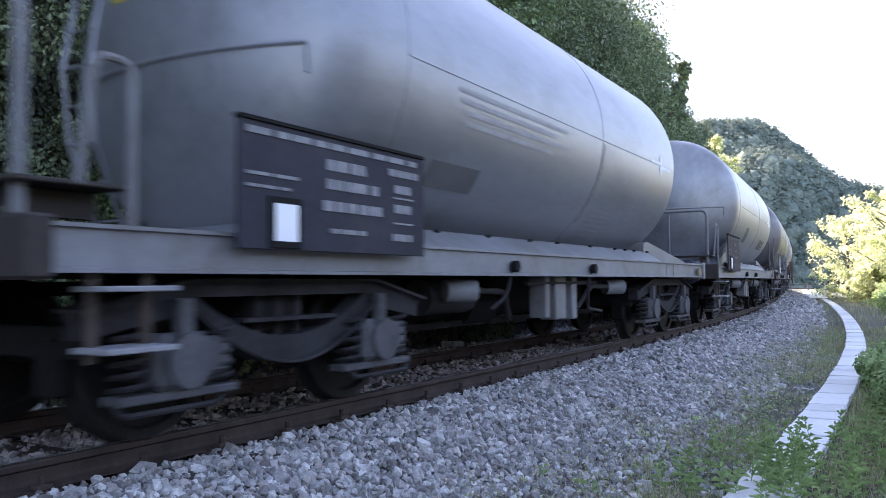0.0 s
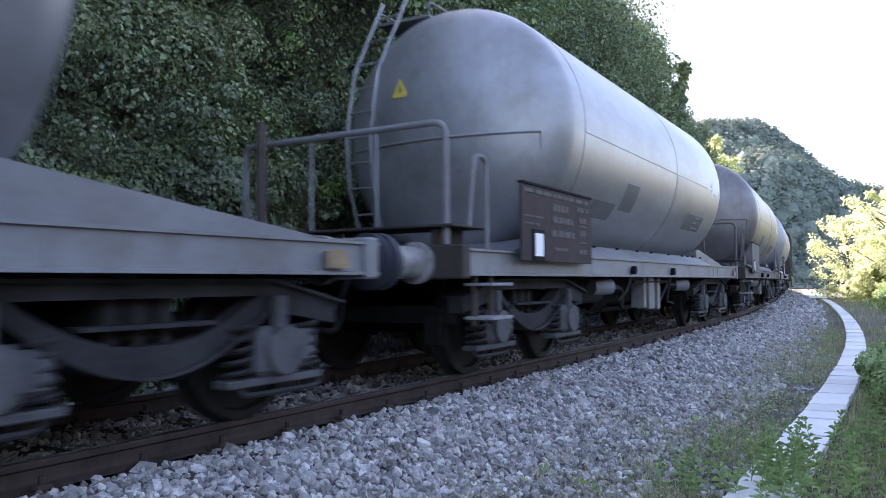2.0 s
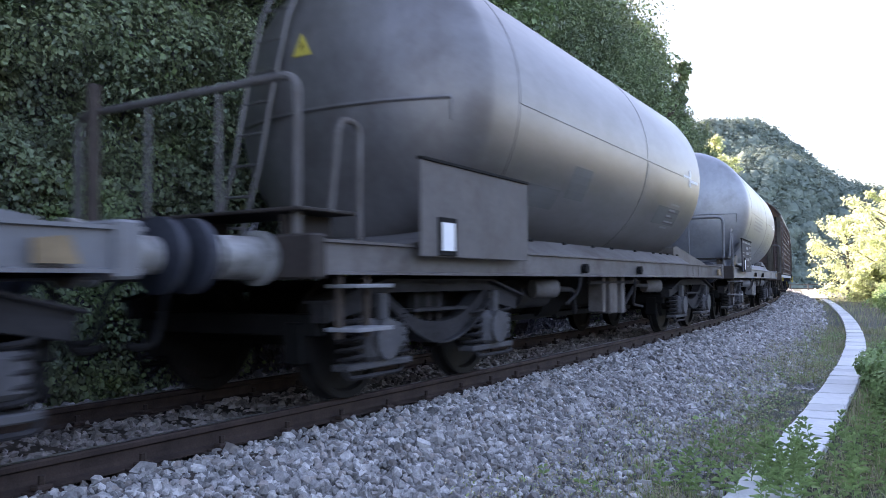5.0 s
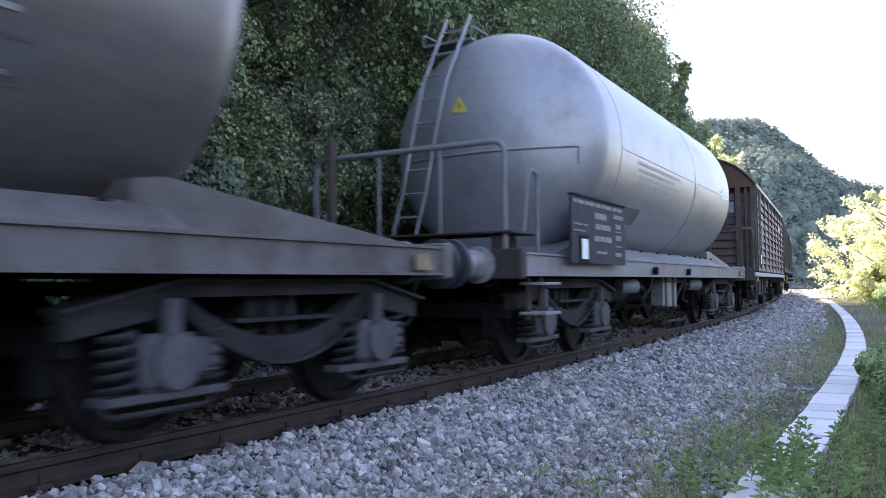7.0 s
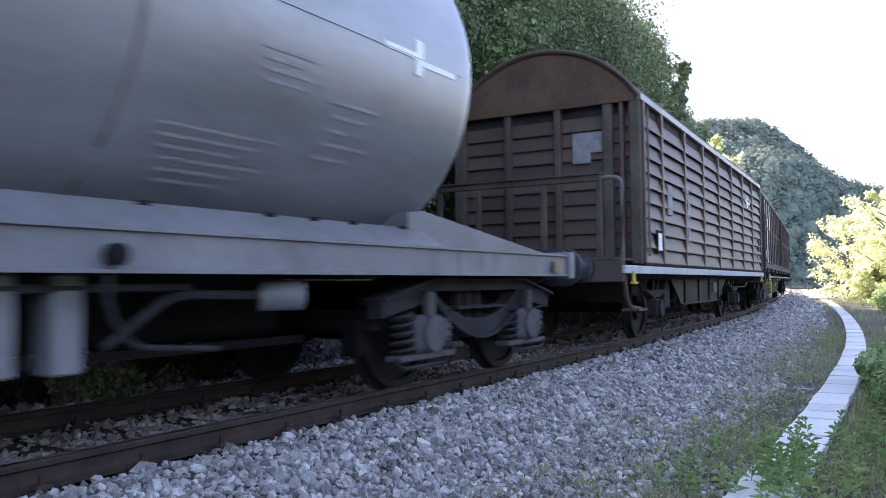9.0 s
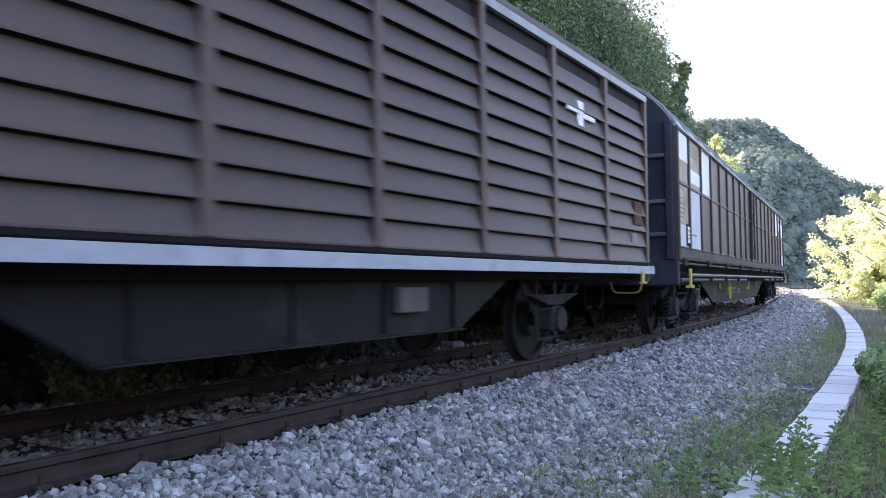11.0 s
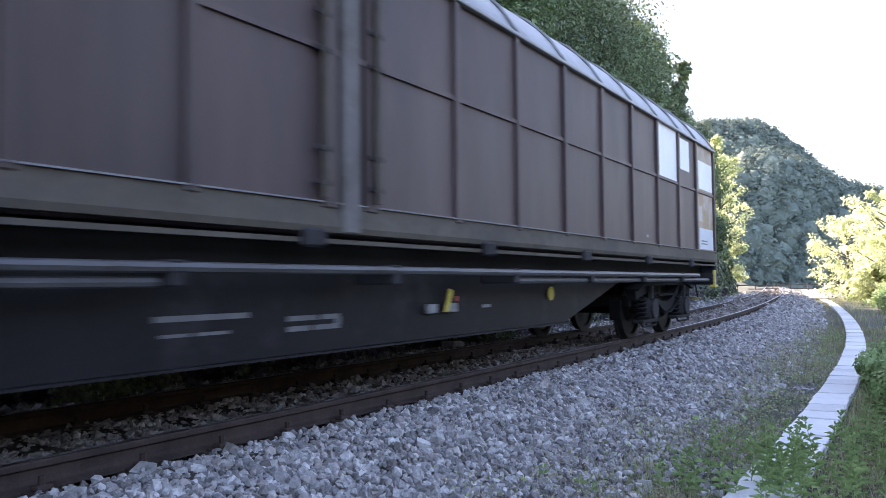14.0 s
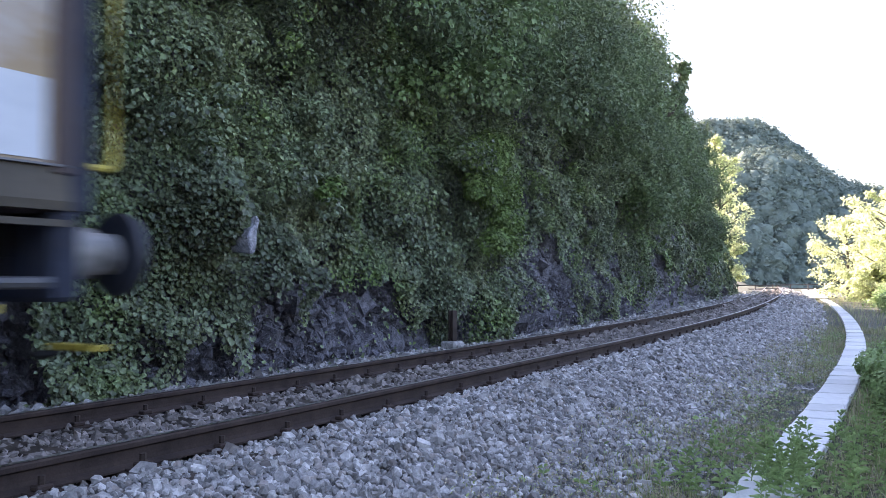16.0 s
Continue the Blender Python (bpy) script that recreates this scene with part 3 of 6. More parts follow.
    vs, fs, base = [], [], 0
    for args in ((270000, -1, 12.5, 0.05, 6.0, 0.054), (7000, -9, -1, 0.1, 7.2, 0.13), (110000, 12.5, 26, 0.1, 8.6, 0.068), (62000, 26, 55, 0.2, 9.2, 0.115)):
        v, f = ivy(*args)
        vs.append(v), fs.append(f + base)
        base += len(v)
    tagged(new("ivy", fast_mesh("ivy", np.concatenate(vs), np.concatenate(fs), M_IVY)), "dense dull green ivy hanging over the rock face", "ivy", kind="stuff")


build_rock_wall()


# ---- trees ----
def crown_leaves(blobs, per, size, rng, squash=0.8, stray=0.27):
    """Leaves in a shell round each blob (x, y, z, r)."""
    b = np.repeat(np.array(blobs), per, 0)
    d = rng.normal(size=(len(b), 3))
    d /= np.linalg.norm(d, axis=1)[:, None]
    r = b[:, 3:4] * (0.74 + 0.33 * rng.random((len(b), 1)))
    p = b[:, :3] + d * r * [1, 1, squash]
    return leaf_arrays(p, d + [0, 0, 0.5], size * rng.lognormal(0, 0.25, len(b)), rng, 0.3, 0.45, stray)


def billow(x, y, z, r, k, rng):
    """A bough: k small blobs round the outside of a large one."""
    d = rng.normal(size=(k, 3)) + [0, 0, 0.35]
    d /= np.linalg.norm(d, axis=1)[:, None]
    c = np.array([x, y, z]) + d * r * rng.uniform(0.5, 0.95, (k, 1)) * [1.1, 1.1, 0.8]
    return [(*p, r * s) for p, s in zip(c, rng.uniform(0.25, 0.45, k))]


def tree(name, x, y, z, height, spread, label, leaf, per=170, blobs=26, size=0.2, lean=(0, 0), group="", low=0.3, lump=(0.18, 0.36)):
    t = empty(name, label, "tree", group)
    t.matrix_basis = pose(x, y, z)
    bm = bmesh.new()
    top = Vector((lean[0], lean[1], height * 0.8))
    pipe_pts = [Vector((0, 0, -0.4)), top * 0.3 + Vector((0.1, -0.1, 0)), top * 0.65, top]
    for a, b, r0, r1 in zip(pipe_pts[:-1], pipe_pts[1:], (0.024, 0.018, 0.011), (0.018, 0.011, 0.005)):
        rod(bm, a, b, height * r0, 8, height * r1)
    bl = []
    for k in range(blobs):
        h = rng.uniform(low, 1.0)
        ang = rng.uniform(0, 2 * math.pi)
        rad = spread * math.sin(math.pi * min(1, (h - low) / (1 - low) * 0.75 + 0.2)) * rng.uniform(0.35, 1.0)
        c = Vector((top.x * h + rad * math.cos(ang), top.y * h + rad * math.sin(ang), height * h))
        bl.append((*c, spread * rng.uniform(*lump)))
        if k % (2 if blobs < 60 else 7) == 0:
            st = top * (h * 0.75)
            rod(bm, st, c, height * (0.007 if blobs < 60 else 0.004), 6, height * 0.0015)
    part("trunk", bm, M_BARK, t)
    v, f = crown_leaves(bl, per, size, rng)
    crown = new("crown", fast_mesh("crown", v, f, leaf))
    crown.parent = t
    return t


def spray_tree(name, x, y, z, height, spread, label, leaf, limbs=26, twigs=9, per=26, size=0.13, group="", low=0.1, fluff=0.13, rise=0.35):
    """A tree of limbs with side twigs; the leaves sit along the twigs, so the outline is ragged."""
    t = empty(name, label, "tree", group)
    t.matrix_basis = pose(x, y, z)
    bm = bmesh.new()
    rod(bm, (0, 0, -0.4), (0.1, 0, height * 0.5), height * 0.02, 8, height * 0.012)
    rod(bm, (0.1, 0, height * 0.5), (0, 0.1, height * 0.92), height * 0.012, 8, height * 0.003)
    pts, ax = [], []
    for k in range(limbs):
        h = low + (1 - low) * (k + rng.random()) / limbs
        a = k * 2.4 + rng.normal(0, 0.4)
        reach = spread * math.sin(math.pi * min(0.97, 0.22 + 0.74 * (h - low) / (1 - low))) * rng.uniform(0.65, 1.1)
        root = np.array([0.05, 0.05, height * h * 0.86])
        d = np.array([math.cos(a), math.sin(a), rise + 0.5 * h + rng.normal(0, 0.15)])
        tip = root + d * reach
        rod(bm, root, tip, height * 0.0055, 5, height * 0.0012)
        for _ in range(twigs):
            u = rng.uniform(0.25, 1.0)
            b = root + d * reach * u
            e = d + rng.normal(0, 0.6, 3)
            e = e / np.linalg.norm(e)
            w = reach * rng.uniform(0.18, 0.36) * (1.25 - 0.5 * u)
            q = rng.random(per)[:, None]
            pts.append(b + e * w * q - np.array([0, 0, 0.25 * w]) * q * q + rng.normal(0, fluff, (per, 3)) * [1, 1, 0.7])
            ax.append(np.tile(e * 0.5 + [0, 0, 0.6], (per, 1)))
    part("trunk", bm, M_BARK, t)
    p, nrm = np.concatenate(pts), np.concatenate(ax)
    v, f = leaf_arrays(p, nrm, size * rng.lognormal(0, 0.28, len(p)), rng, 0.3, 0.42, 0.55)
    crown = new("crown", fast_mesh("crown", v, f, leaf))
    crown.parent = t
    return t


def build_slope_trees():
    for s, lat, h, sp, ln in ((-6, -5.2, 9, 3.2, 1.2), (-1, -5.5, 9, 3.4, 1.0), (4, -5.0, 8.5, 3.0, 1.0), (8.5, -5.6, 9, 3.4, 1.0), (13, -5.0, 8, 2.8, 0.9), (17, -5.5, 9, 3.2, 1.2), (21, -4.9, 7.5, 2.7, 0.9),
                            (25, -5.6, 9, 3.1, 0.9), (29, -5.2, 7.5, 2.7, 0.4), (33.5, -5.8, 8.5, 2.9, 0.4), (38, -5.4, 7.5, 2.6, 0.3), (43, -6.5, 8, 2.7, 0.2), (48, -6.9, 7.5, 2.5, 0.2)):
        x, y = at(s, lat)
        z = float(ground_z(s, lat)) - 3.2
        hd = heading(s)
        tree("slope_tree", float(x), float(y), z, h, sp, "broadleaf tree leaning out over the ivy-covered rock", M_LEAF, 220 if s < 12 else 360 if s < 35 else 260, 34, 0.095 if s < 35 else 0.14, (math.sin(hd) * ln, -math.cos(hd) * ln), "trees on the slope", 0.15, (0.2, 0.42))
    for s, lat, z, h, sp, ln in ((29.5, -4.6, 2.6, 7.0, 1.1, 2.6), (33, -4.4, 2.6, 6.2, 1.0, 1.9)):
        x, y = at(s, lat)
        hd = heading(s)
        tree("slope_tree", float(x), float(y), z, h, sp, "slender broadleaf sapling reaching out over the track", M_LEAF, 190, 34, 0.12, (math.sin(hd) * ln, -math.cos(hd) * ln), "trees on the slope", 0.35, (0.13, 0.26))
    for s, lat, h, sp in ((56.5, -3.3, 12.6, 2.1), (61, -3.9, 13.5, 2.4), (66.5, -4.3, 12.0, 2.6), (53, -4.6, 9.0, 1.8)):
        x, y = at(s, lat)
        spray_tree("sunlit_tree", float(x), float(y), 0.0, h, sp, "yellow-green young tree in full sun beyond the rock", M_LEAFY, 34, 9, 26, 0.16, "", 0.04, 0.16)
    for s, lat, z, h, sp in ((27.5, -3.9, 3.8, 6.0, 2.3), (31, -4.0, 3.6, 5.2, 2.0), (35, -4.6, 3.6, 4.4, 1.8), (24, -4.2, 4.2, 6.0, 2.2)):
        x, y = at(s, lat)
        spray_tree("slope_tree", float(x), float(y), z, h, sp, "broadleaf tree with ragged boughs over the cutting", M_LEAF, 26, 10, 34, 0.115, "trees on the slope", 0.1, 0.16)


build_slope_trees()


def build_wall_bushes():
    for n, s0, s1, u0, u1, r0, r1, m, name, label, per, size in (
            (150, 0, 30, 2.2, 7.5, 0.3, 0.75, M_IVY, "wall_bushes", "dull green bushes rooted in the rock face", 85, 0.052),
            # this set is mostly out of view, added to shade the upper ivy
            (100, -4, 24, 5.0, 8.4, 0.8, 1.5, M_LEAF, "hanging_boughs", "leafy boughs hanging down over the rock face", 65, 0.075),
            (115, 9, 44, 3.8, 9.2, 0.6, 1.4, M_LEAF, "hanging_boughs", "leafy boughs hanging down over the rock face", 105, 0.08),
            (44, 22, 42, 2.6, 6.5, 0.6, 1.2, M_LEAF, "hanging_boughs", "leafy boughs hanging down over the rock face", 90, 0.105),
            (44, 10.5, 12.3, 1.8, 4.0, 0.15, 0.3, M_CREEPER, "bright_creeper", "patch of fresh bright green creeper on the rock", 330, 0.05),
            (3, 6.3, 6.7, 2.35, 2.7, 0.12, 0.25, M_CREEPER, "bright_sprig", "small fresh green sprig on the rock", 250, 0.05)):
        bl = []
        for _ in range(n):
            s, u = rng.uniform(s0, s1), rng.uniform(u0, u1)
            lat, z = wall_point(s, u)
            r = rng.uniform(r0, r1)
            # the added upper boughs stand further out so that they throw shade
            x, y = at(s, float(lat) + (0.75 if m is M_CREEPER else 0.15 + 0.45 * r + (0.7 if u0 == 5.0 else 0.0)))
            bl += billow(float(x), float(y), float(z), r, 9, rng) if r0 > 0.19 else [(float(x), float(y), float(z), r)]
        v, f = crown_leaves(bl, per, size, rng, 0.9)
        tagged(new(name, fast_mesh(name, v, f, m)), label, "bush", kind="stuff")


build_wall_bushes()


def build_right_trees():
    for x, y, h, sp in ((31.3, 54, 9.8, 4.4), (36, 58, 10.5, 4.8), (29.6, 46.5, 4.8, 2.2), (32, 48, 6.8, 3.0), (38, 51, 10, 4.5), (33.5, 64, 8.5, 3.6), (29.3, 52, 3.4, 2.0), (30.2, 50, 7.2, 2.6)):
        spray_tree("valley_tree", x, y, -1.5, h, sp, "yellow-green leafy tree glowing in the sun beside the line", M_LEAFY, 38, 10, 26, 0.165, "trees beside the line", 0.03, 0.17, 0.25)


build_right_trees()


# ---- far hills ----
def build_far_hills():
    for name, cx, cy, rx, ry, hz, rot, n, label in (("far_hill", 60, 205, 74, 62, 44.5, 0.0, 22000, "hazy wooded hill beyond the bend"),):
        gx, gy = np.meshgrid(np.linspace(-1, 1, 40), np.linspace(-1, 1, 30), indexing="ij")
        r2 = np.clip(1 - gx ** 2 - gy ** 2, 0, 1)
        lump = smooth_noise(np.stack([gx.ravel() * 3, gy.ravel() * 3, gx.ravel() * 0], 1), 1.0, 4.0).reshape(gx.shape)
        hz_ = hz * r2 ** 0.7 * (1 + 0.25 * lump)
        c, sn = math.cos(rot), math.sin(rot)
        X, Y = cx + c * gx * rx - sn * gy * ry, cy + sn * gx * rx + c * gy * ry
        v = np.stack([X, Y, hz_ - 6.5], 2).reshape(-1, 3)
        f = np.array([(i * 30 + j, (i + 1) * 30 + j, (i + 1) * 30 + j + 1, i * 30 + j + 1) for i in range(39) for j in range(29)])
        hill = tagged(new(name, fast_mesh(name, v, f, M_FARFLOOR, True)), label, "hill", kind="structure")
        i, j = rng.uniform(0, 38.99, n), rng.uniform(0, 28.99, n)
        grid = v.reshape(40, 30, 3)
        i0, j0 = i.astype(int), j.astype(int)
        p = grid[i0, j0] * ((1 - (i - i0)) * (1 - (j - j0)))[:, None] + grid[i0 + 1, j0] * ((i - i0) * (1 - (j - j0)))[:, None] + grid[i0, j0 + 1] * ((1 - (i - i0)) * (j - j0))[:, None] + grid[i0 + 1, j0 + 1] * ((i - i0) * (j - j0))[:, None]
        front = p[:, 2] > -3
        front &= p[:, 1] < cy + 14
        az = np.degrees(np.arctan2(p[:, 0], p[:, 1]))
        near = (az > 15) & (az < 33)
        for pick, count, per, size in ((front & near, 3300, 72, 0.6), (front & ~near, 700, 14, 1.1)):
            tops = p[pick][:count]
            n = len(tops)
            r = rng.uniform(1.2, 2.7, n) * rng.uniform(0.75, 1.2, n)
            u, w = np.meshgrid(np.linspace(0, 2 * np.pi, 9)[:-1], np.linspace(0.12, 0.8, 6) * np.pi, indexing="ij")
            d = np.stack([np.cos(u) * np.sin(w), np.sin(u) * np.sin(w), np.cos(w) * 1.25], 2).reshape(-1, 3)
            lump = d[None] * (r[:, None] * rng.uniform(0.55, 0.9, (n, len(d))))[:, :, None] + tops[:, None] - [0, 0, 0.3]
            q = np.array([(a * 6 + b, a * 6 + b + 1, (a + 1) % 8 * 6 + b + 1, (a + 1) % 8 * 6 + b) for a in range(8) for b in range(5)])
            f = (q[None] + len(d) * np.arange(n)[:, None, None]).reshape(-1, 4)
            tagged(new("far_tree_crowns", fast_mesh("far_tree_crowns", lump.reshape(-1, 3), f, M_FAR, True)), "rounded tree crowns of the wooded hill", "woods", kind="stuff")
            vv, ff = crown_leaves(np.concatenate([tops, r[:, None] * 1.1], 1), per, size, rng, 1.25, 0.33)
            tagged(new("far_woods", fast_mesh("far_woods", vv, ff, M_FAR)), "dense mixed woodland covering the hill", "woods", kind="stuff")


build_far_hills()


# ---- cable trough ----
def build_trough():
    bed = empty("cable_trough", "pale concrete cable trough with loose cover slabs in the grass", "cable trough", kind="structure")
    ss = np.arange(-6, 90, 0.5)
    v = []
    for lat, z in ((3.39, -0.75), (3.39, -0.625), (3.77, -0.625), (3.77, -0.75)):
        x, y = at(ss, lat)
        v.append(np.stack([x, y, np.full(len(ss), z)], 1))
    v = np.stack(v, 1).reshape(-1, 3)
    f = np.array([(i * 4 + j, i * 4 + (j + 1) % 4, (i + 1) * 4 + (j + 1) % 4, (i + 1) * 4 + j) for i in range(len(ss) - 1) for j in range(4)])
    ob = new("trough_body", fast_mesh("trough_body", v, f, M_CONC))
    ob.parent = bed
    me = flush_mesh("cover_slab", box(bmesh.new(), -0.246, 0.246, -0.2, 0.2, -0.03, 0.03, 0.008))
    me.materials.append(M_CONC)
    s = -2.0
    while s < 80:
        x, y = at(s, 3.58)
        ob = new("cover_slab", me)
        ob.parent = bed
        ob.matrix_basis = pose(float(x) + rng.normal(0, 0.006), float(y), -0.6 + rng.normal(0, 0.006), rng.normal(0, 0.7), rng.normal(0, 0.7), math.degrees(heading(s)) + rng.normal(0, 0.7))
        s += 0.5


build_trough()


# ---- grass ----
def blades(p, h, rng, width=0.006, bend=0.35):
    n = len(p)
    ang = rng.uniform(0, 2 * math.pi, n)
    d = np.stack([np.cos(ang), np.sin(ang), np.zeros(n)], 1)
    sd = np.stack([-np.sin(ang), np.cos(ang), np.zeros(n)], 1) * (width * (0.6 + h / 0.3))[:, None]
    up = np.array([0, 0, 1.0])
    H = h[:, None]
    lean = rng.uniform(0.05, bend * 2, (n, 1))
    a, b = p - sd, p + sd
    m1, m2 = p + up * H * 0.6 + d * H * lean * 0.35 - sd * 0.7, p + up * H * 0.6 + d * H * lean * 0.35 + sd * 0.7
    t = p + up * H * (1 - lean * 0.3) + d * H * lean
    v = np.stack([a, b, m2, m1, t], 1).reshape(-1, 3)
    o = 5 * np.arange(n)[:, None]
    return v, np.concatenate([o + [[0, 1, 2]], o + [[0, 2, 3]], o + [[3, 2, 4]]], 0)


def build_grass():
    def field(n, s0, s1, l0, l1, hmin, hmax, patch=0.0):
        s, lat = rng.uniform(s0, s1, n), rng.uniform(l0, l1, n)
        ok = (np.abs(lat - 3.58) > 0.21)
        q = np.stack([s, lat, np.zeros(n)], 1)
        k = smooth_noise(q, 0.9, 8.0) + smooth_noise(q, 2.5, 2.0) * 0.6
        edge = np.interp(lat, [2.2, 2.75], [0.15, 1.0])
        ok &= rng.random(n) < np.clip(0.7 + k * 1.0, 0.1, 1) * edge
        s, lat, k = s[ok], lat[ok], k[ok]
        x, y = at(s, lat)
        far = np.hypot(x, y) > 1.5
        z = np.where(lat < 2.8, bed_z(lat), ground_z(s, lat)) - 0.02
        h = (hmin + (hmax - hmin) * rng.random(len(s)) ** 2) * np.clip(0.8 + k * 0.6, 0.4, 1.4)
        return np.stack([x, y, z], 1)[far], h[far]
    sets = [field(120000, 2, 11, 2.1, 5.2, 0.02, 0.13), field(9000, 2, 13, 3.85, 5.6, 0.12, 0.36), field(52000, 11, 26, 2.2, 7, 0.05, 0.26), field(9000, 2.5, 8, 2.0, 3.3, 0.03, 0.16), field(26000, 26, 70, 2.3, 16, 0.12, 0.45), field(26000, -8, 2.2, 2.6, 8, 0.06, 0.3), field(14000, 2, 26, 5, 9, 0.1, 0.4)]
    p, h = np.concatenate([a for a, _ in sets]), np.concatenate([b for _, b in sets])
    dry = rng.random(len(p)) < 0.55
    for name, pick, m, label in (("grass", ~dry, M_GRASS, "uneven green grass beside the concrete trough"), ("dry_grass", dry, M_DRY, "thin dry straw-coloured grass stalks")):
        v, f = blades(p[pick], h[pick], rng, 0.0028)
        tagged(new(name, fast_mesh(name, v, f, m)), label, "grass", kind="stuff")


build_grass()


# ---- weeds, nettles and shrubs ----
def build_weeds():
    n = 30000
    s, lat = rng.uniform(0, 22, n), rng.uniform(2.4, 6.0, n)
    q = np.stack([s, lat, np.zeros(n)], 1)
    k = smooth_noise(q, 1.1, 14.0) + smooth_noise(q, 3.0, 6.0) * 0.5
    ok = (np.abs(lat - 3.58) > 0.23) & (k > -0.05) & (rng.random(n) < np.interp(lat, [2.4, 3.0], [0.1, 1.0]))
    s, lat, k = s[ok], lat[ok], k[ok]
    x, y = at(s, lat)
    z = np.where(lat < 2.8, bed_z(lat), ground_z(s, lat)) + 0.02 + rng.random(len(s)) * 0.16 * np.clip(k * 2.5, 0.1, 1)
    v, f = leaf_arrays(np.stack([x, y, z], 1), np.tile([0, 0, 1.0], (len(s), 1)), 0.032 * rng.lognormal(0, 0.35, len(s)), rng, 0.0, 0.3)
    # seed heads and small leaves hovering on stalks too thin to see
    m = 90000
    sa, la = rng.uniform(2.2, 16, m), rng.uniform(2.0, 5.2, m)
    q = np.stack([sa, la, np.zeros(m)], 1)
    kk = smooth_noise(q, 1.0, 41.0) + smooth_noise(q, 2.7, 17.0) * 0.6
    go = (np.abs(la - 3.58) > 0.2) & (kk > -0.12) & (rng.random(m) < np.interp(la, [2.0, 2.6], [0.1, 1.0]))
    sa, la, kk = sa[go], la[go], kk[go]
    xa, ya = at(sa, la)
    za = np.where(la < 2.8, bed_z(la), ground_z(sa, la)) + rng.random(len(sa)) ** 1.5 * 0.26 * np.clip(0.4 + kk, 0.2, 1.1)
    for name, pick, mm, text in (("seeding_weeds", np.arange(len(sa)) % 5 < 3, M_DRY, "dry seeding weeds in the gravel"), ("fine_weeds", np.arange(len(sa)) % 5 > 2, M_GRASS, "fine feathery green weeds in the gravel")):
        vv, ff = leaf_arrays(np.stack([xa, ya, za], 1)[pick], np.tile([0, 0, 1.0], (int(pick.sum()), 1)), 0.017 * rng.lognormal(0, 0.4, int(pick.sum())), rng, -0.3, 0.25, 0.8)
        tagged(new(name, fast_mesh(name, vv, ff, mm)), text, "weeds", kind="stuff")
    tagged(new("low_weeds", fast_mesh("low_weeds", v, f, M_NETTLE)), "low leafy weeds growing between ballast and trough", "weeds", kind="stuff")


build_weeds()


def nettle(s, lat, h, tilt):
    """An upright weed: a stem with pairs of long pointed leaves, smaller towards the tip."""
    x, y = at(s, lat)
    t = empty("nettle", "tall fresh green weed with long pointed leaves", "plant", "weeds beside the trough")
    t.matrix_basis = pose(float(x), float(y), float(ground_z(s, lat)) - 0.03, *tilt, rng.uniform(0, 360))
    part("stem", rod(bmesh.new(), (0, 0, 0), (0, 0, h), 0.004, 6, 0.002), M_NETTLE, t)
    pos, nrm, tips, sz = [], [], [], []
    rows = int(h / 0.042)
    for k in range(3, rows + 1):
        u = k / rows
        for j in range(5 if u > 0.7 else 4):
            a = k * 1.3 + j * (1.257 if u > 0.7 else 1.57) + rng.normal(0, 0.5)
            d = np.array([math.cos(a), math.sin(a), 0.5 * u - 0.02 + rng.normal(0, 0.22)])
            if rng.random() < 0.18:
                continue
            L = (0.03 + 0.06 * math.sin(math.pi * min(1, u * 0.8 + 0.15))) * rng.uniform(0.6, 1.25)
            b = np.array([0, 0, h * min(1.0, u + rng.normal(0, 0.03))])
            side = np.array([-math.sin(a), math.cos(a), 0]) * L * rng.uniform(0.1, 0.15)
            up = np.array([0, 0, 0.02])
            pos.append([b, b + d * L * 0.4 + side + up, b + d * L - [0, 0, L * 0.08], b + d * L * 0.4 - side + up])
    v = np.array(pos).reshape(-1, 3)
    n = 4 * np.arange(len(pos))[:, None]
    ob = new("leaves", fast_mesh("leaves", v, np.concatenate([n + [[0, 1, 2]], n + [[0, 2, 3]]], 0), M_NETTLE))
    ob.parent = t


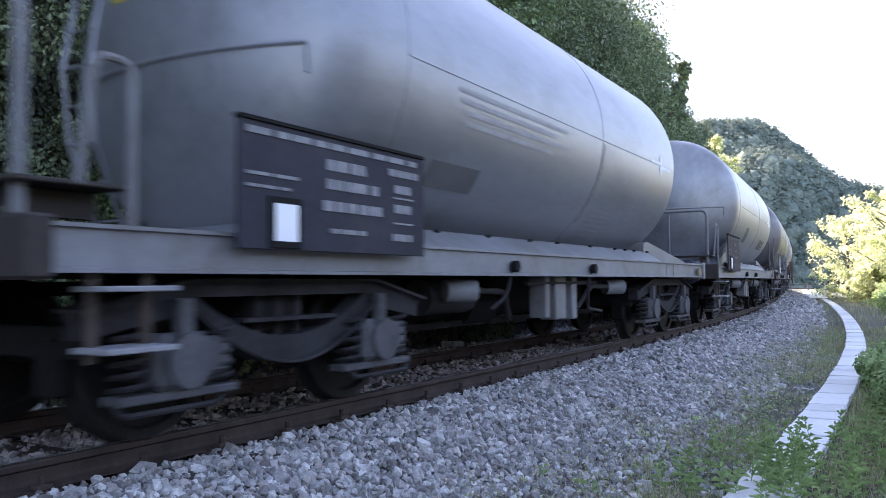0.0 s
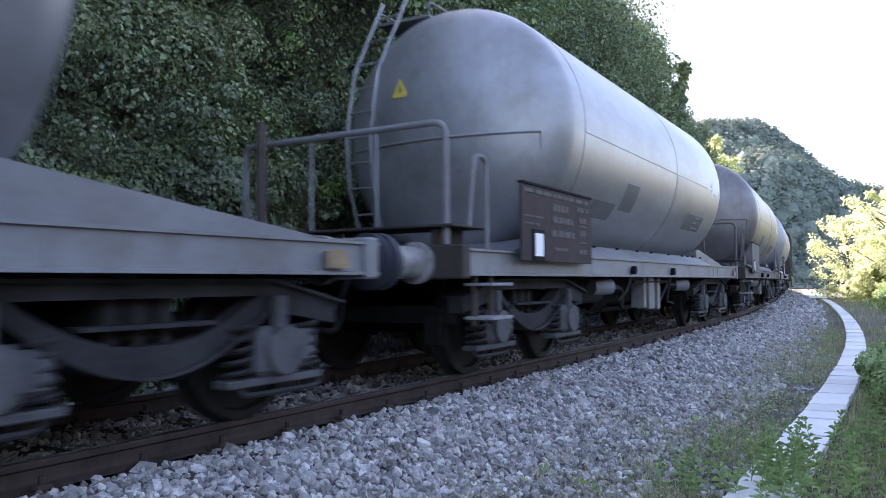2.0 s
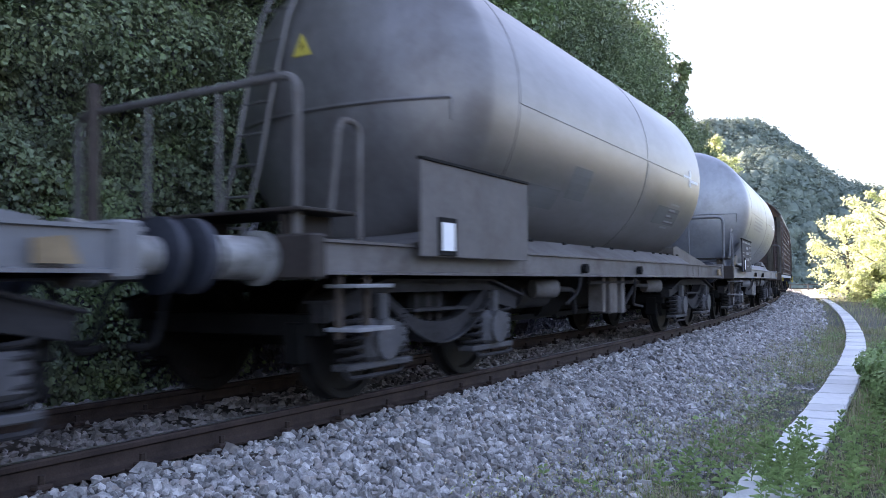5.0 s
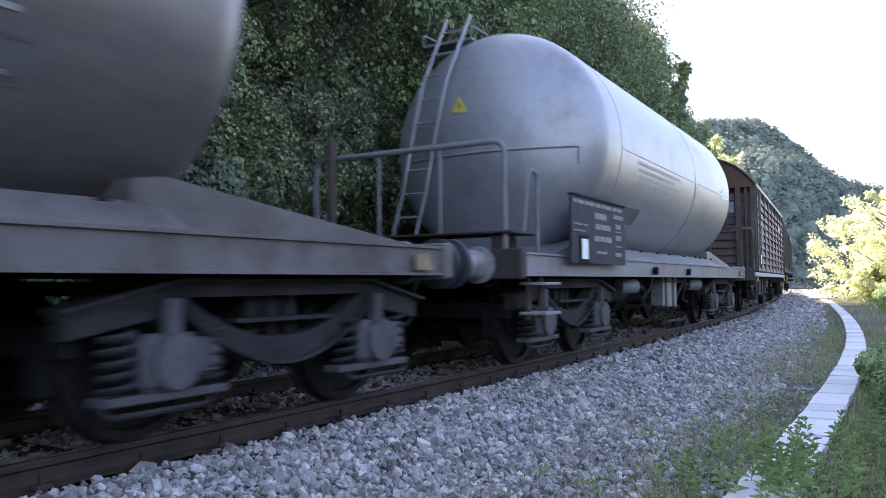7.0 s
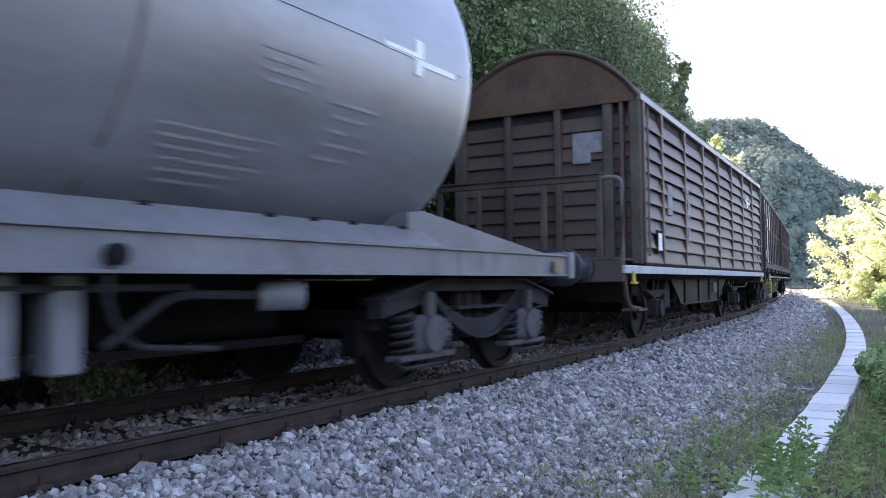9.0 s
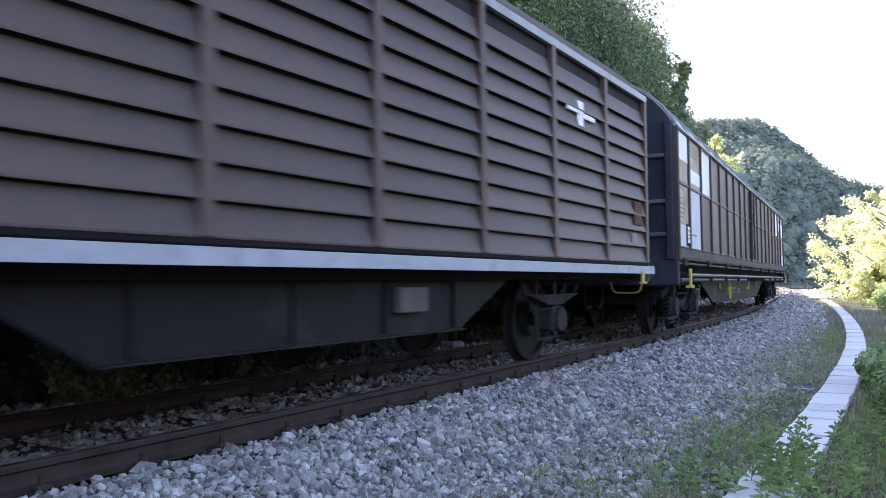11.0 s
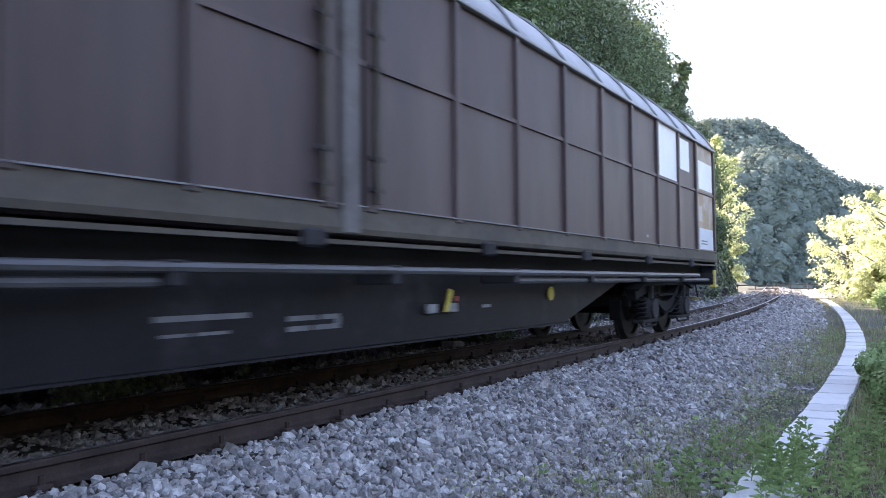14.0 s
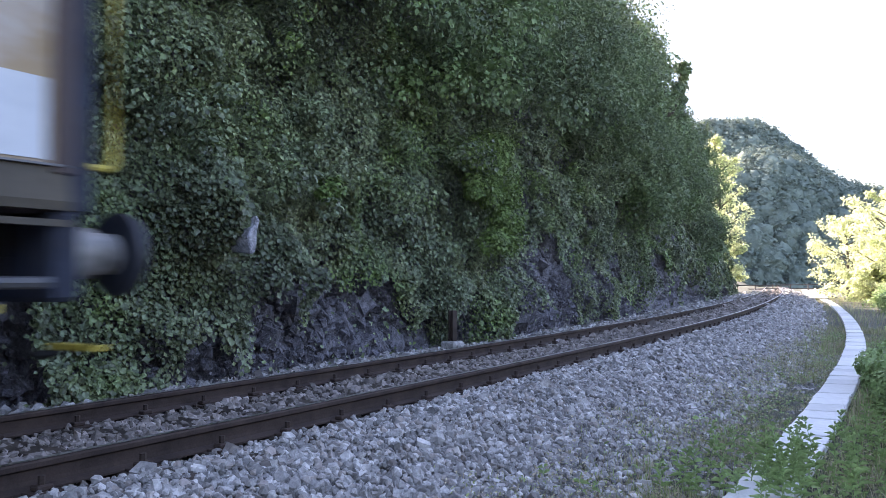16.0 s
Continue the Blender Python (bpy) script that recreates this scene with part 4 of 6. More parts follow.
for _s, _lat, _h in ((4.35, 3.18, 0.5), (4.6, 3.3, 0.42), (4.9, 3.55, 0.62), (5.3, 3.62, 0.58), (5.1, 3.72, 0.6), (5.6, 3.75, 0.45), (5.2, 3.95, 0.62), (5.9, 4.05, 0.6), (6.3, 4.2, 0.55), (4.3, 2.95, 0.35), (6.8, 4.1, 0.5),
                     (7.4, 4.25, 0.55), (4.9, 4.15, 0.6), (8.1, 4.1, 0.5), (5.6, 3.2, 0.38), (6.2, 2.9, 0.3), (5.7, 4.35, 0.65), (6.9, 4.5, 0.6), (9.0, 4.3, 0.5), (4.75, 3.45, 0.5), (5.0, 3.62, 0.5), (5.15, 3.5, 0.45), (5.45, 3.85, 0.6), (4.7, 3.8, 0.6), (5.0, 4.3, 0.6), (6.1, 4.3, 0.6), (6.6, 4.3, 0.55), (7.8, 4.4, 0.6), (8.6, 4.25, 0.5), (4.5, 3.05, 0.4), (4.9, 3.1, 0.42), (5.9, 3.05, 0.3), (3.75, 2.3, 0.2), (3.9, 2.5, 0.22), (4.35, 3.62, 0.36), (4.5, 3.72, 0.42), (4.6, 3.6, 0.4), (4.7, 3.68, 0.44), (4.45, 3.85, 0.45), (4.3, 3.75, 0.34), (4.2, 3.9, 0.4), (4.85, 3.74, 0.46), (4.4, 4.05, 0.5), (4.15, 3.65, 0.3)):
    nettle(_s, _lat, _h * 0.85, (rng.normal(0, 6), rng.normal(0, 6)))
    nettle(_s + rng.normal(0, 0.12), _lat + rng.normal(0, 0.1), _h * rng.uniform(0.5, 0.8), (rng.normal(0, 9), rng.normal(0, 9)))


def shrub(s, lat, h, r):
    x, y = at(s, lat)
    t = empty("shrub", "dense dark green bramble bush crowding the trough", "bush", "bushes beside the trough")
    t.matrix_basis = pose(float(x), float(y), float(ground_z(s, lat)) - 0.05)
    bm = bmesh.new()
    bl = []
    for k in range(14):
        a, u = rng.uniform(0, 2 * math.pi), rng.uniform(0.2, 1)
        c = (r * u * math.cos(a) * 0.8, r * u * math.sin(a) * 0.8, h * rng.uniform(0.15, 0.95) * (1.1 - 0.5 * u))
        bl.append((*c, r * rng.uniform(0.25, 0.4)))
        rod(bm, (0, 0, 0), c, 0.012, 5, 0.004)
    part("stems", bm, M_BARK, t)
    v, f = crown_leaves(bl, 320 if s < 20 else 150, 0.05 if s < 20 else 0.11, rng)
    ob = new("crown", fast_mesh("crown", v, f, M_NETTLE))
    ob.parent = t


for _s, _lat, _h, _r in ((6.6, 4.75, 0.7, 0.42), (7.3, 4.6, 0.75, 0.4), (8.0, 4.5, 0.8, 0.42), (8.7, 4.45, 0.85, 0.45), (9.4, 4.9, 0.9, 0.5), (10.6, 4.8, 1.0, 0.55), (12.2, 4.9, 1.0, 0.6), (9.4, 4.3, 0.75, 0.45), (10.4, 4.25, 0.8, 0.45), (11.6, 4.3, 0.85, 0.5), (13.0, 4.4, 0.85, 0.5), (14.5, 4.7, 0.8, 0.65), (17.5, 5.0, 0.9, 0.8), (21, 5.2, 1.0, 0.9), (26, 5.6, 1.1, 1.0), (32, 6.0, 1.2, 1.2), (39, 6.2, 1.3, 1.3), (47, 6.4, 1.4, 1.5)):
    shrub(_s, _lat, _h, _r)


# ---- marker post by the rock ----
def build_marker_post():
    x, y = at(9.75, -2.02)
    t = empty("marker_post", "short rusty steel post on a stone foot by the rock", "post")
    t.matrix_basis = pose(float(x), float(y), -0.2, 0, 1.5, 58)
    bm = box(bmesh.new(), -0.06, 0.06, -0.045, -0.03, 0.0, 0.62)
    box(bm, -0.06, 0.06, 0.03, 0.045, 0.0, 0.62)
    box(bm, -0.008, 0.008, -0.03, 0.03, 0.0, 0.62)
    part("steel_section", bm, M_RAIL, t)
    part("foot", box(bmesh.new(), -0.16, 0.16, -0.14, 0.14, -0.05, 0.12, 0.03), M_STONE, t)


build_marker_post()


# ---- bare patch of pale rock in the ivy ----
def build_pale_rock():
    x, y = at(4.85, -1.9)
    bm = prism(bmesh.new(), [(-0.1, 0.02), (-0.07, -0.06), (-0.02, -0.17), (0.03, -0.15), (0.05, -0.05), (0.04, 0.06), (0.07, 0.2), (0.02, 0.26), (0.0, 0.14), (-0.06, 0.1)], -0.3, 0.02)
    bmesh.ops.bevel(bm, geom=bm.edges[:], offset=0.012, segments=1, affect="EDGES")
    me = flush_mesh("pale_rock", bm)
    me.materials.append(M_PALEROCK)
    ob = tagged(new("pale_rock", me), "pale bare rock showing through the ivy", "rock")
    ob.matrix_basis = pose(float(x), float(y), 1.4, 6, 0, math.degrees(heading(4.85)))


build_pale_rock()


# ---- far crossing: pale gravel path and a low rail fence ----
def build_crossing():
    ss = np.arange(64, 120, 2.0)
    v = []
    for lat in (2.2, 3.9):
        x, y = at(ss, lat + np.clip((ss - 62) * 0.03, 0, 1.5))
        v.append(np.stack([x, y, np.full(len(ss), -0.52)], 1))
    v = np.stack(v, 1).reshape(-1, 3)
    f = np.array([(2 * i, 2 * i + 1, 2 * i + 3, 2 * i + 2) for i in range(len(ss) - 1)])
    tagged(new("gravel_path", fast_mesh("gravel_path", v, f, M_CONC)), "sunlit pale gravel path beside the line", "path", kind="structure")
    t = empty("rail_fence", "low weathered wooden rail fence across the valley", "fence")
    t.matrix_basis = pose(40.5, 92, -0.6)
    for k in range(6):
        part("post", box(bmesh.new(), -5.5 + k * 2.1, -5.4 + k * 2.1, -0.05, 0.05, -0.3, 1.0), M_BARK, t)
    for z in (0.45, 0.9):
        part("rail", box(bmesh.new(), -5.6, 5.2, -0.08, -0.05, z - 0.06, z + 0.06), M_BARK, t)


build_crossing()


# ---- train ----
WHEEL_R = 0.46
SPIN = []          # wheelsets that turn: (object, x of the axle)


def wheelset(wagon, x):
    """Two wheels on their axle, with its middle as the origin."""
    ws = new("wheelset")
    ws.empty_display_size = 0.1
    ws.parent = wagon
    ws.matrix_basis = pose(x, 0, WHEEL_R)
    bm = bmesh.new()
    rod(bm, (0, -1.02, 0), (0, 1.02, 0), 0.08, 12)
    part("axle", bm, M_DARK, ws)
    for sd in (-1, 1):
        prof = [(0.69, 0.10), (0.69, 0.16), (0.715, 0.2), (0.71, 0.38), (0.675, 0.40), (0.675, 0.485), (0.70, 0.49), (0.715, 0.462), (0.80, 0.457), (0.805, 0.40), (0.76, 0.385), (0.755, 0.2), (0.80, 0.16), (0.80, 0.10)]
        bm = lathe(bmesh.new(), [(sd * a, r) for a, r in prof], 40)
        w = part("wheel", bm, M_WHEEL, ws, smooth=True)
    SPIN.append(ws)
    return ws


def helix_spring(bm, x, y, z0, z1, r=0.085, wire=0.017, coils=5):
    n = coils * 12
    pipe(bm, [(x + r * math.cos(2 * math.pi * k / 12), y + r * math.sin(2 * math.pi * k / 12), z0 + (z1 - z0) * k / n) for k in range(n + 1)], wire, 6)
    return bm


def bogie(wagon, xc, steel=M_BOGIE, boxes=M_BOX):
    """A two-axle bogie with cast side frames, coil springs and axle boxes."""
    b = new("bogie")
    b.empty_display_size = 0.1
    b.parent = wagon
    b.matrix_basis = pose(xc, 0, 0)
    for sd in (-1, 1):
        y0, y1 = sd * 0.93, sd * 1.07
        bm = bmesh.new()
        xs = np.linspace(-0.82, 0.82, 17)
        outer = [(float(x), 0.385 + 0.34 * (abs(x) / 0.82) ** 1.9) for x in xs]
        inner = [(x, z + 0.11 + 0.05 * (1 - abs(x) / 0.82)) for x, z in outer]
        prism(bm, [(-1.5, 0.70), (-1.5, 0.74), (-0.85, 0.885), (0.85, 0.885), (1.5, 0.74), (1.5, 0.70), (0.8, 0.80), (-0.8, 0.80)], y0, y1)
        for d in (-1, 1):
            prism(bm, [(d * 1.48, 0.60), (d * 1.48, 0.71), (d * 0.8, 0.82), (d * 0.8, 0.72)], y0, y1)
        for quad in zip(outer[:-1], outer[1:], inner[1:], inner[:-1]):
            prism(bm, quad, y0, y1)
        box(bm, -0.42, 0.42, sd * 0.95, sd * 1.1, 0.64, 0.665)
        for xx in (-0.18, 0.0, 0.18):
            box(bm, xx - 0.03, xx + 0.03, sd * 0.9, sd * 0.96, 0.52, 0.82)
        # lips along the upper and lower edge
        prism(bm, [(-1.52, 0.735), (-0.86, 0.885), (0.86, 0.885), (1.52, 0.735), (1.52, 0.755), (0.86, 0.905), (-0.86, 0.905), (-1.52, 0.755)], sd * 0.90, sd * 1.13)
        for (xa, za), (xb, zb) in zip(outer[:-1], outer[1:]):
            prism(bm, [(xa, za), (xb, zb), (xb, zb - 0.018), (xa, za - 0.018)], sd * 0.90, sd * 1.13)
        part("side_frame", bm, steel, b)
        for ax in (-0.9, 0.9):
            bm = bmesh.new()
            box(bm, ax - 0.19, ax + 0.19, sd * 0.95, sd * 1.15, 0.29, 0.61, 0.05)
            part("axle_cap", rod(bmesh.new(), (ax, sd * 1.1, 0.46), (ax, sd * 1.19, 0.46), 0.15, 18), boxes, b)
            part("friction_damper", box(bmesh.new(), ax + 0.05, ax + 0.34, sd * 1.0, sd * 1.13, 0.36, 0.58, 0.03), boxes, b)
            part("spring_seat", box(bmesh.new(), ax - 0.40, ax + 0.40, sd * 0.96, sd * 1.12, 0.25, 0.30, 0.01), boxes, b)
            part("guide_link", box(bmesh.new(), ax - 0.05, ax + 0.05, sd * 1.08, sd * 1.15, 0.55, 0.80, 0.01), boxes, b)
            part("axle_box", bm, boxes, b, "worn grey axle box with a round cover")
            for dx in (-0.29, 0.29):
                part("coil_spring", helix_spring(bmesh.new(), ax + dx, sd * 1.04, 0.30, 0.63), steel, b)
        for xx in (-0.95, 0.95):
            bm = pipe(bmesh.new(), rounded([(xx - 0.36, sd * 1.08, 0.27), (xx - 0.33, sd * 1.1, 0.2), (xx + 0.33, sd * 1.1, 0.2), (xx + 0.36, sd * 1.08, 0.27)], 0.05, 3), 0.018, 6)
            part("safety_bar", bm, steel, b)
    bm = bmesh.new()
    box(bm, -0.25, 0.25, -0.95, 0.95, 0.55, 0.82, 0.03)
    part("bolster", bm, M_DARK, b)
    for xx in (-1.39, 1.39):
        part("end_beam", box(bmesh.new(), xx - 0.06, xx + 0.06, -0.95, 0.95, 0.5, 0.66, 0.01), M_DARK, b)
    for ax in (-0.9, 0.9):
        for sd in (-1, 1):
            for dx in (-0.53, 0.53):
                part("brake_block", box(bmesh.new(), ax + dx - 0.05, ax + dx + 0.05, sd * 0.66, sd * 0.84, 0.3, 0.6, 0.015), M_DARK, b)
    wheelset(wagon, xc - 0.9)
    wheelset(wagon, xc + 0.9)


def buffers(wagon, x_face, back, steel, z=1.04):
    """Two buffers with round heads; back: +1 when the wagon lies behind the face."""
    for sd in (-1, 1):
        prof = [(0.04, 0.11), (0.22, 0.11), (0.225, 0.135), (0.56, 0.14), (0.565, 0.18), (0.62, 0.18)]
        barrel = part("buffer", lathe(bmesh.new(), [(back * h, r) for h, r in prof], 24, "X", (x_face, sd * 0.875, z)), steel, wagon, smooth=True)
        part("buffer_plate", lathe(bmesh.new(), [(back * h, r) for h, r in ((0.0, 0.17), (0.014, 0.222), (0.07, 0.226), (0.09, 0.14))], 28, "X", (x_face, sd * 0.875, z)), M_BUFHEAD, barrel, smooth=True)
    bm = bmesh.new()
    xs = [x_face + back * k for k in (0.62, 0.35, 0.1, -0.12)]
    for y in (-0.04, 0.04):
        pipe(bm, [(xs[0], y, 1.04), (xs[1], y, 0.98), (xs[2], y, 0.95)], 0.025, 6)
    rod(bm, (xs[1], -0.25, 0.98), (xs[1], 0.25, 0.98), 0.02, 6)
    box(bm, xs[0] - 0.06, xs[0] + 0.06, -0.07, 0.07, 0.92, 1.16, 0.02)
    part("screw_coupling", bm, M_DARK, wagon)
    for y in (-0.32, 0.3):
        bm = pipe(bmesh.new(), rounded([(x_face + back * 0.62, y, 0.95), (x_face + back * 0.35, y, 0.9), (x_face + back * 0.25, y, 0.45), (x_face + back * 0.02, y, 0.5)], 0.15, 5), 0.026, 8)
        part("brake_hose", bm, M_DARK, wagon)


def bars(parent, x0, z0, w, rows, y, material, name="lettering"):
    """Rows of plain bars for writing that cannot be read: rows of (dz, height, list of (dx, width))."""
    for dz, h, runs in rows:
        for dx, ww in runs:
            part(name, box(bmesh.new(), x0 + dx * w, x0 + (dx + ww) * w, y - 0.003, y + 0.003, z0 + dz, z0 + dz + h), material, parent)


def words(a, width, n):
    """A line of n blocks of uneven length with small gaps."""
    w = rng.uniform(0.4, 1.6, n)
    e = a + width * np.concatenate([[0], np.cumsum(w) / w.sum()])
    return [(float(p), float((q - p) * (0.8 if n > 1 else 1))) for p, q in zip(e[:-1], e[1:])]


TANK_L = 13.45
TANK_Z, TANK_R = 2.59, 1.458


def tank_side_y(z):
    return -math.sqrt(max(0.0, TANK_R ** 2 - (z - TANK_Z) ** 2))


def tank_marks(wagon, x0, x1, z0, z1, material, name="lettering", lift=0.006):
    """A patch laid on the curved flank of the tank."""
    bm = bmesh.new()
    n = 4
    vs = [[bm.verts.new((x, -math.sqrt((TANK_R + lift) ** 2 - (z - TANK_Z) ** 2), z)) for x in (x0, x1)] for z in (z0 + (z1 - z0) * k / n for k in range(n + 1))]
    for a, b in zip(vs[:-1], vs[1:]):
        bm.faces.new((a[0], a[1], b[1], b[0]))
    return part(name, bm, material, wagon)


def tank_wagon(s0, label, board, lettered, paint, frame_mat, shift=0.0, ring=7.4, board_x=1.77, aside=0.0):
    w = empty("tank_wagon", label, "rail wagon", "wagons of the freight train")
    # tank with dished ends
    R = TANK_R
    xa, xb = 2.89, 10.43
    kn, cr = 0.37, 2.9
    ang = math.asin((R - kn) / (cr - kn))
    deep = cr - (cr - kn) * math.cos(ang)
    head = [(deep - cr * (1 - math.cos(ang * k / 7)), max(0.02, cr * math.sin(ang * k / 7))) for k in range(8)]
    head += [(kn * math.cos(a), R - kn + kn * math.sin(a)) for a in (ang + (math.pi / 2 - ang) * k / 7 for k in range(1, 8))]
    # head: (outwards from the rim, radius), from the tip to the rim
    head = [(h - head[-1][0], r) for h, r in head]
    prof = [(xa - h, r) for h, r in head]
    for xs in (ring - 4.05, ring):
        prof += [(xs, R), (xs + 0.005, R + 0.005), (xs + 0.03, R + 0.005), (xs + 0.035, R)]
    prof += [(xb + h, r) for h, r in head[::-1]]

    def face_x(y, z):
        """x of the front end's surface at a place of its face."""
        rr = math.hypot(y, z - TANK_Z)
        return float(np.interp(rr, [r for _, r in head], [xa - h for h, _ in head]))

    tank = part("tank", lathe(bmesh.new(), prof, 80, "X", (0, 0, TANK_Z)), paint, w, "dull grey welded steel tank with dirty streaks", smooth=True)
    # seam along the flank
    z = 2.53
    bm = box(bmesh.new(), ring - 4.05, xb - 0.05, -math.sqrt(R * R - (z - TANK_Z) ** 2) - 0.006, -math.sqrt(R * R - (z - TANK_Z) ** 2) + 0.01, z - 0.009, z + 0.009)
    part("weld_seam", bm, paint, tank)
    # band round the front end
    pts = [(face_x(y, TANK_Z - 0.14) - 0.008, y, TANK_Z - 0.14) for y in np.linspace(1.2, -1.2, 25)] + [(face_x(-1.2, TANK_Z - z) - 0.008, -1.2, TANK_Z - z) for z in (0.22, 0.34)]
    part("end_band", pipe(bmesh.new(), pts, 0.016, 6), paint, tank)
    # underframe
    for sd in (-1, 1):
        bm = bmesh.new()
        y = sd * 1.3
        prism_x(bm, [(y, 0.93), (y, 0.95), (y - sd * 0.025, 0.955), (y - sd * 0.025, 1.135), (y, 1.14), (y, 1.16), (y - sd * 0.09, 1.16), (y - sd * 0.09, 0.93)], 0.75, 13.0)
        part("solebar", bm, frame_mat, w)
        # sloping apron between solebar and tank
        bm = bmesh.new()
        prism_x(bm, [(y - sd * 0.03, 1.162), (y - sd * 0.28, 1.32), (y - sd * 0.62, 1.34), (y - sd * 0.62, 1.3), (y - sd * 0.3, 1.28), (y - sd * 0.07, 1.162)], 3.4, 10.4)
        part("apron", bm, frame_mat, w)
        # gussets near the rear end
        for gx in (10.6, 11.0):
            bm = prism(bmesh.new(), [(gx, 1.14), (gx + 0.32, 0.95), (gx, 0.95)], y - sd * 0.06, y - sd * 0.02)
            part("gusset", bm, frame_mat, w)
        for gx, zz in ((5.32, 1.02), (7.39, 1.02)):
            bm = rod(bmesh.new(), (gx, y - sd * 0.01, zz), (gx, y + sd * 0.05, zz), 0.055, 12)
            part("valve_boss", bm, M_DARK, w)
    bm = bmesh.new()
    # saddle end that slopes down to the rear headstock
    prism(bm, [(10.2, 1.16), (10.2, 1.44), (10.4, 1.47), (12.6, 1.2), (12.6, 1.16)], -1.05, 1.05)
    part("saddle", bm, frame_mat, w, "sloping grey saddle plate below the tank end")
    bm = prism(bmesh.new(), [(2.0, 1.16), (3.5, 1.5), (3.75, 1.5), (3.75, 1.16)], -1.05, 1.05)
    part("saddle", bm, frame_mat, w, "sloping grey saddle plate below the tank end")
    bm = bmesh.new()
    box(bm, 0.7, 12.95, -1.2, 1.2, 1.0, 1.1)
    box(bm, 4.2, 9.5, -0.35, 0.35, 0.5, 1.0, 0.05)
    part("centre_sill", bm, M_DARK, w)
    for xx in (0.62, 12.83):
        bm = box(bmesh.new(), xx, xx + 0.14, -1.32, 1.32, 0.9, 1.19, 0.015)
        part("headstock", bm, M_OILED if xx < 5 else frame_mat, w, "dirty end beam")
    # brake gear between the bogies
    bm = rod(bmesh.new(), (4.5, -0.75, 0.74), (5.3, -0.75, 0.74), 0.16, 16)
    part("air_reservoir", bm, M_BOGIE, w, smooth=True)
    for a, b, lo in ((6.45, 6.57, 0.48), (6.72, 7.02, 0.45), (7.2, 7.35, 0.44)):
        bm = box(bmesh.new(), a, b, -1.12, -0.92, lo, 0.93, 0.012)
        part("discharge_pipe" if b - a < 0.2 else "discharge_box", bm, frame_mat, w, "pale grey box hanging under the frame" if b - a > 0.2 else "")
    part("valve_drum", rod(bmesh.new(), (8.62, -1.0, 0.8), (8.85, -1.16, 0.8), 0.1, 16), frame_mat, w, smooth=True)
    part("valve_drum", rod(bmesh.new(), (4.55, -1.0, 0.8), (4.8, -1.16, 0.8), 0.1, 16), frame_mat, w, smooth=True)
    for pts, r in (([(8.65, -1.05, 0.8), (7.9, -1.08, 0.82), (7.5, -1.05, 0.55)], 0.03), ([(4.8, -1.05, 0.8), (5.6, -1.05, 0.78), (5.9, -0.95, 0.5)], 0.03), ([(7.39, -1.27, 1.0), (7.39, -1.24, 0.75), (7.6, -1.15, 0.55), (8.2, -1.1, 0.5)], 0.018),
                   ([(5.32, -1.27, 1.0), (5.32, -1.24, 0.75), (5.15, -1.15, 0.62)], 0.018), ([(6.0, -1.1, 0.86), (6.4, -1.1, 0.86), (8.0, -1.1, 0.86)], 0.025)):
        part("air_pipe", pipe(bmesh.new(), rounded(pts, 0.12), r, 8), M_BOGIE, w)
    part("brake_cylinder", rod(bmesh.new(), (5.75, -0.4, 0.62), (6.35, -0.4, 0.62), 0.2, 18), M_DARK, w, smooth=True)
    for a, b in ((3.9, 5.6), (7.7, 9.4)):
        part("hopper_cone", rod(bmesh.new(), ((a + b) / 2, 0, 1.0), ((a + b) / 2, 0, 0.5), 0.75, 20, 0.2), M_DARK, w)
    for yy in (-0.45, 0.45):
        part("brake_rod", box(bmesh.new(), 4.0, 9.6, yy - 0.03, yy + 0.03, 0.42, 0.48), M_DARK, w)
        part("brake_lever", box(bmesh.new(), 6.3, 6.4, yy - 0.08, yy + 0.08, 0.4, 0.95, 0.02), M_DARK, w)
    # front platform with rails
    bm = box(bmesh.new(), 0.62, 1.2, -1.22, 1.22, 1.34, 1.365, 0.006)
    part("platform", bm, M_OILED, w)
    for yy in (-1.0, 0.0, 1.0):
        part("platform_bracket", prism(bmesh.new(), [(0.7, 1.2), (1.15, 1.2), (1.15, 1.33), (0.7, 1.33)], yy - 0.03, yy + 0.03), M_OILED, w)
    bm = bmesh.new()
    pipe(bm, rounded([(0.7, -1.12, 0.9), (0.7, -1.12, 2.24), (0.7, 1.2, 2.24), (0.7, 1.2, 1.37)], 0.13, 5), 0.03, 8)
    for yy in (-0.4, 0.35):
        rod(bm, (0.7, yy, 1.37), (0.7, yy, 2.2), 0.018, 6)
    part("platform_rail", bm, frame_mat, w, "grey tubular guard rail")
    bm = pipe(bmesh.new(), rounded([(1.2, -1.24, 1.16), (1.2, -1.24, 1.98), (0.98, -1.24, 1.98), (0.94, -1.2, 1.35)], 0.1, 5), 0.024, 8)
    part("grab_rail", bm, frame_mat, w)
    bm = bmesh.new()
    rod(bm, (0.66, 0.95, 1.0), (0.66, 0.95, 2.45), 0.05, 8)
    part("signal_post", bm, M_RUSTF, w)
    # steps on the flank
    for zz in (0.84, 0.55):
        bm = box(bmesh.new(), 0.95, 1.35, -1.42, -1.14, zz, zz + 0.028, 0.005)
        part("step", bm, M_FADED, w, "pale worn step plate")
    bm = bmesh.new()
    for xx in (1.0, 1.3):
        box(bm, xx - 0.02, xx + 0.02, -1.24, -1.2, 0.5, 1.16)
    part("step_bracket", bm, M_RUSTF, w)
    # ladder on the front end, and the walkway on top
    bm = bmesh.new()
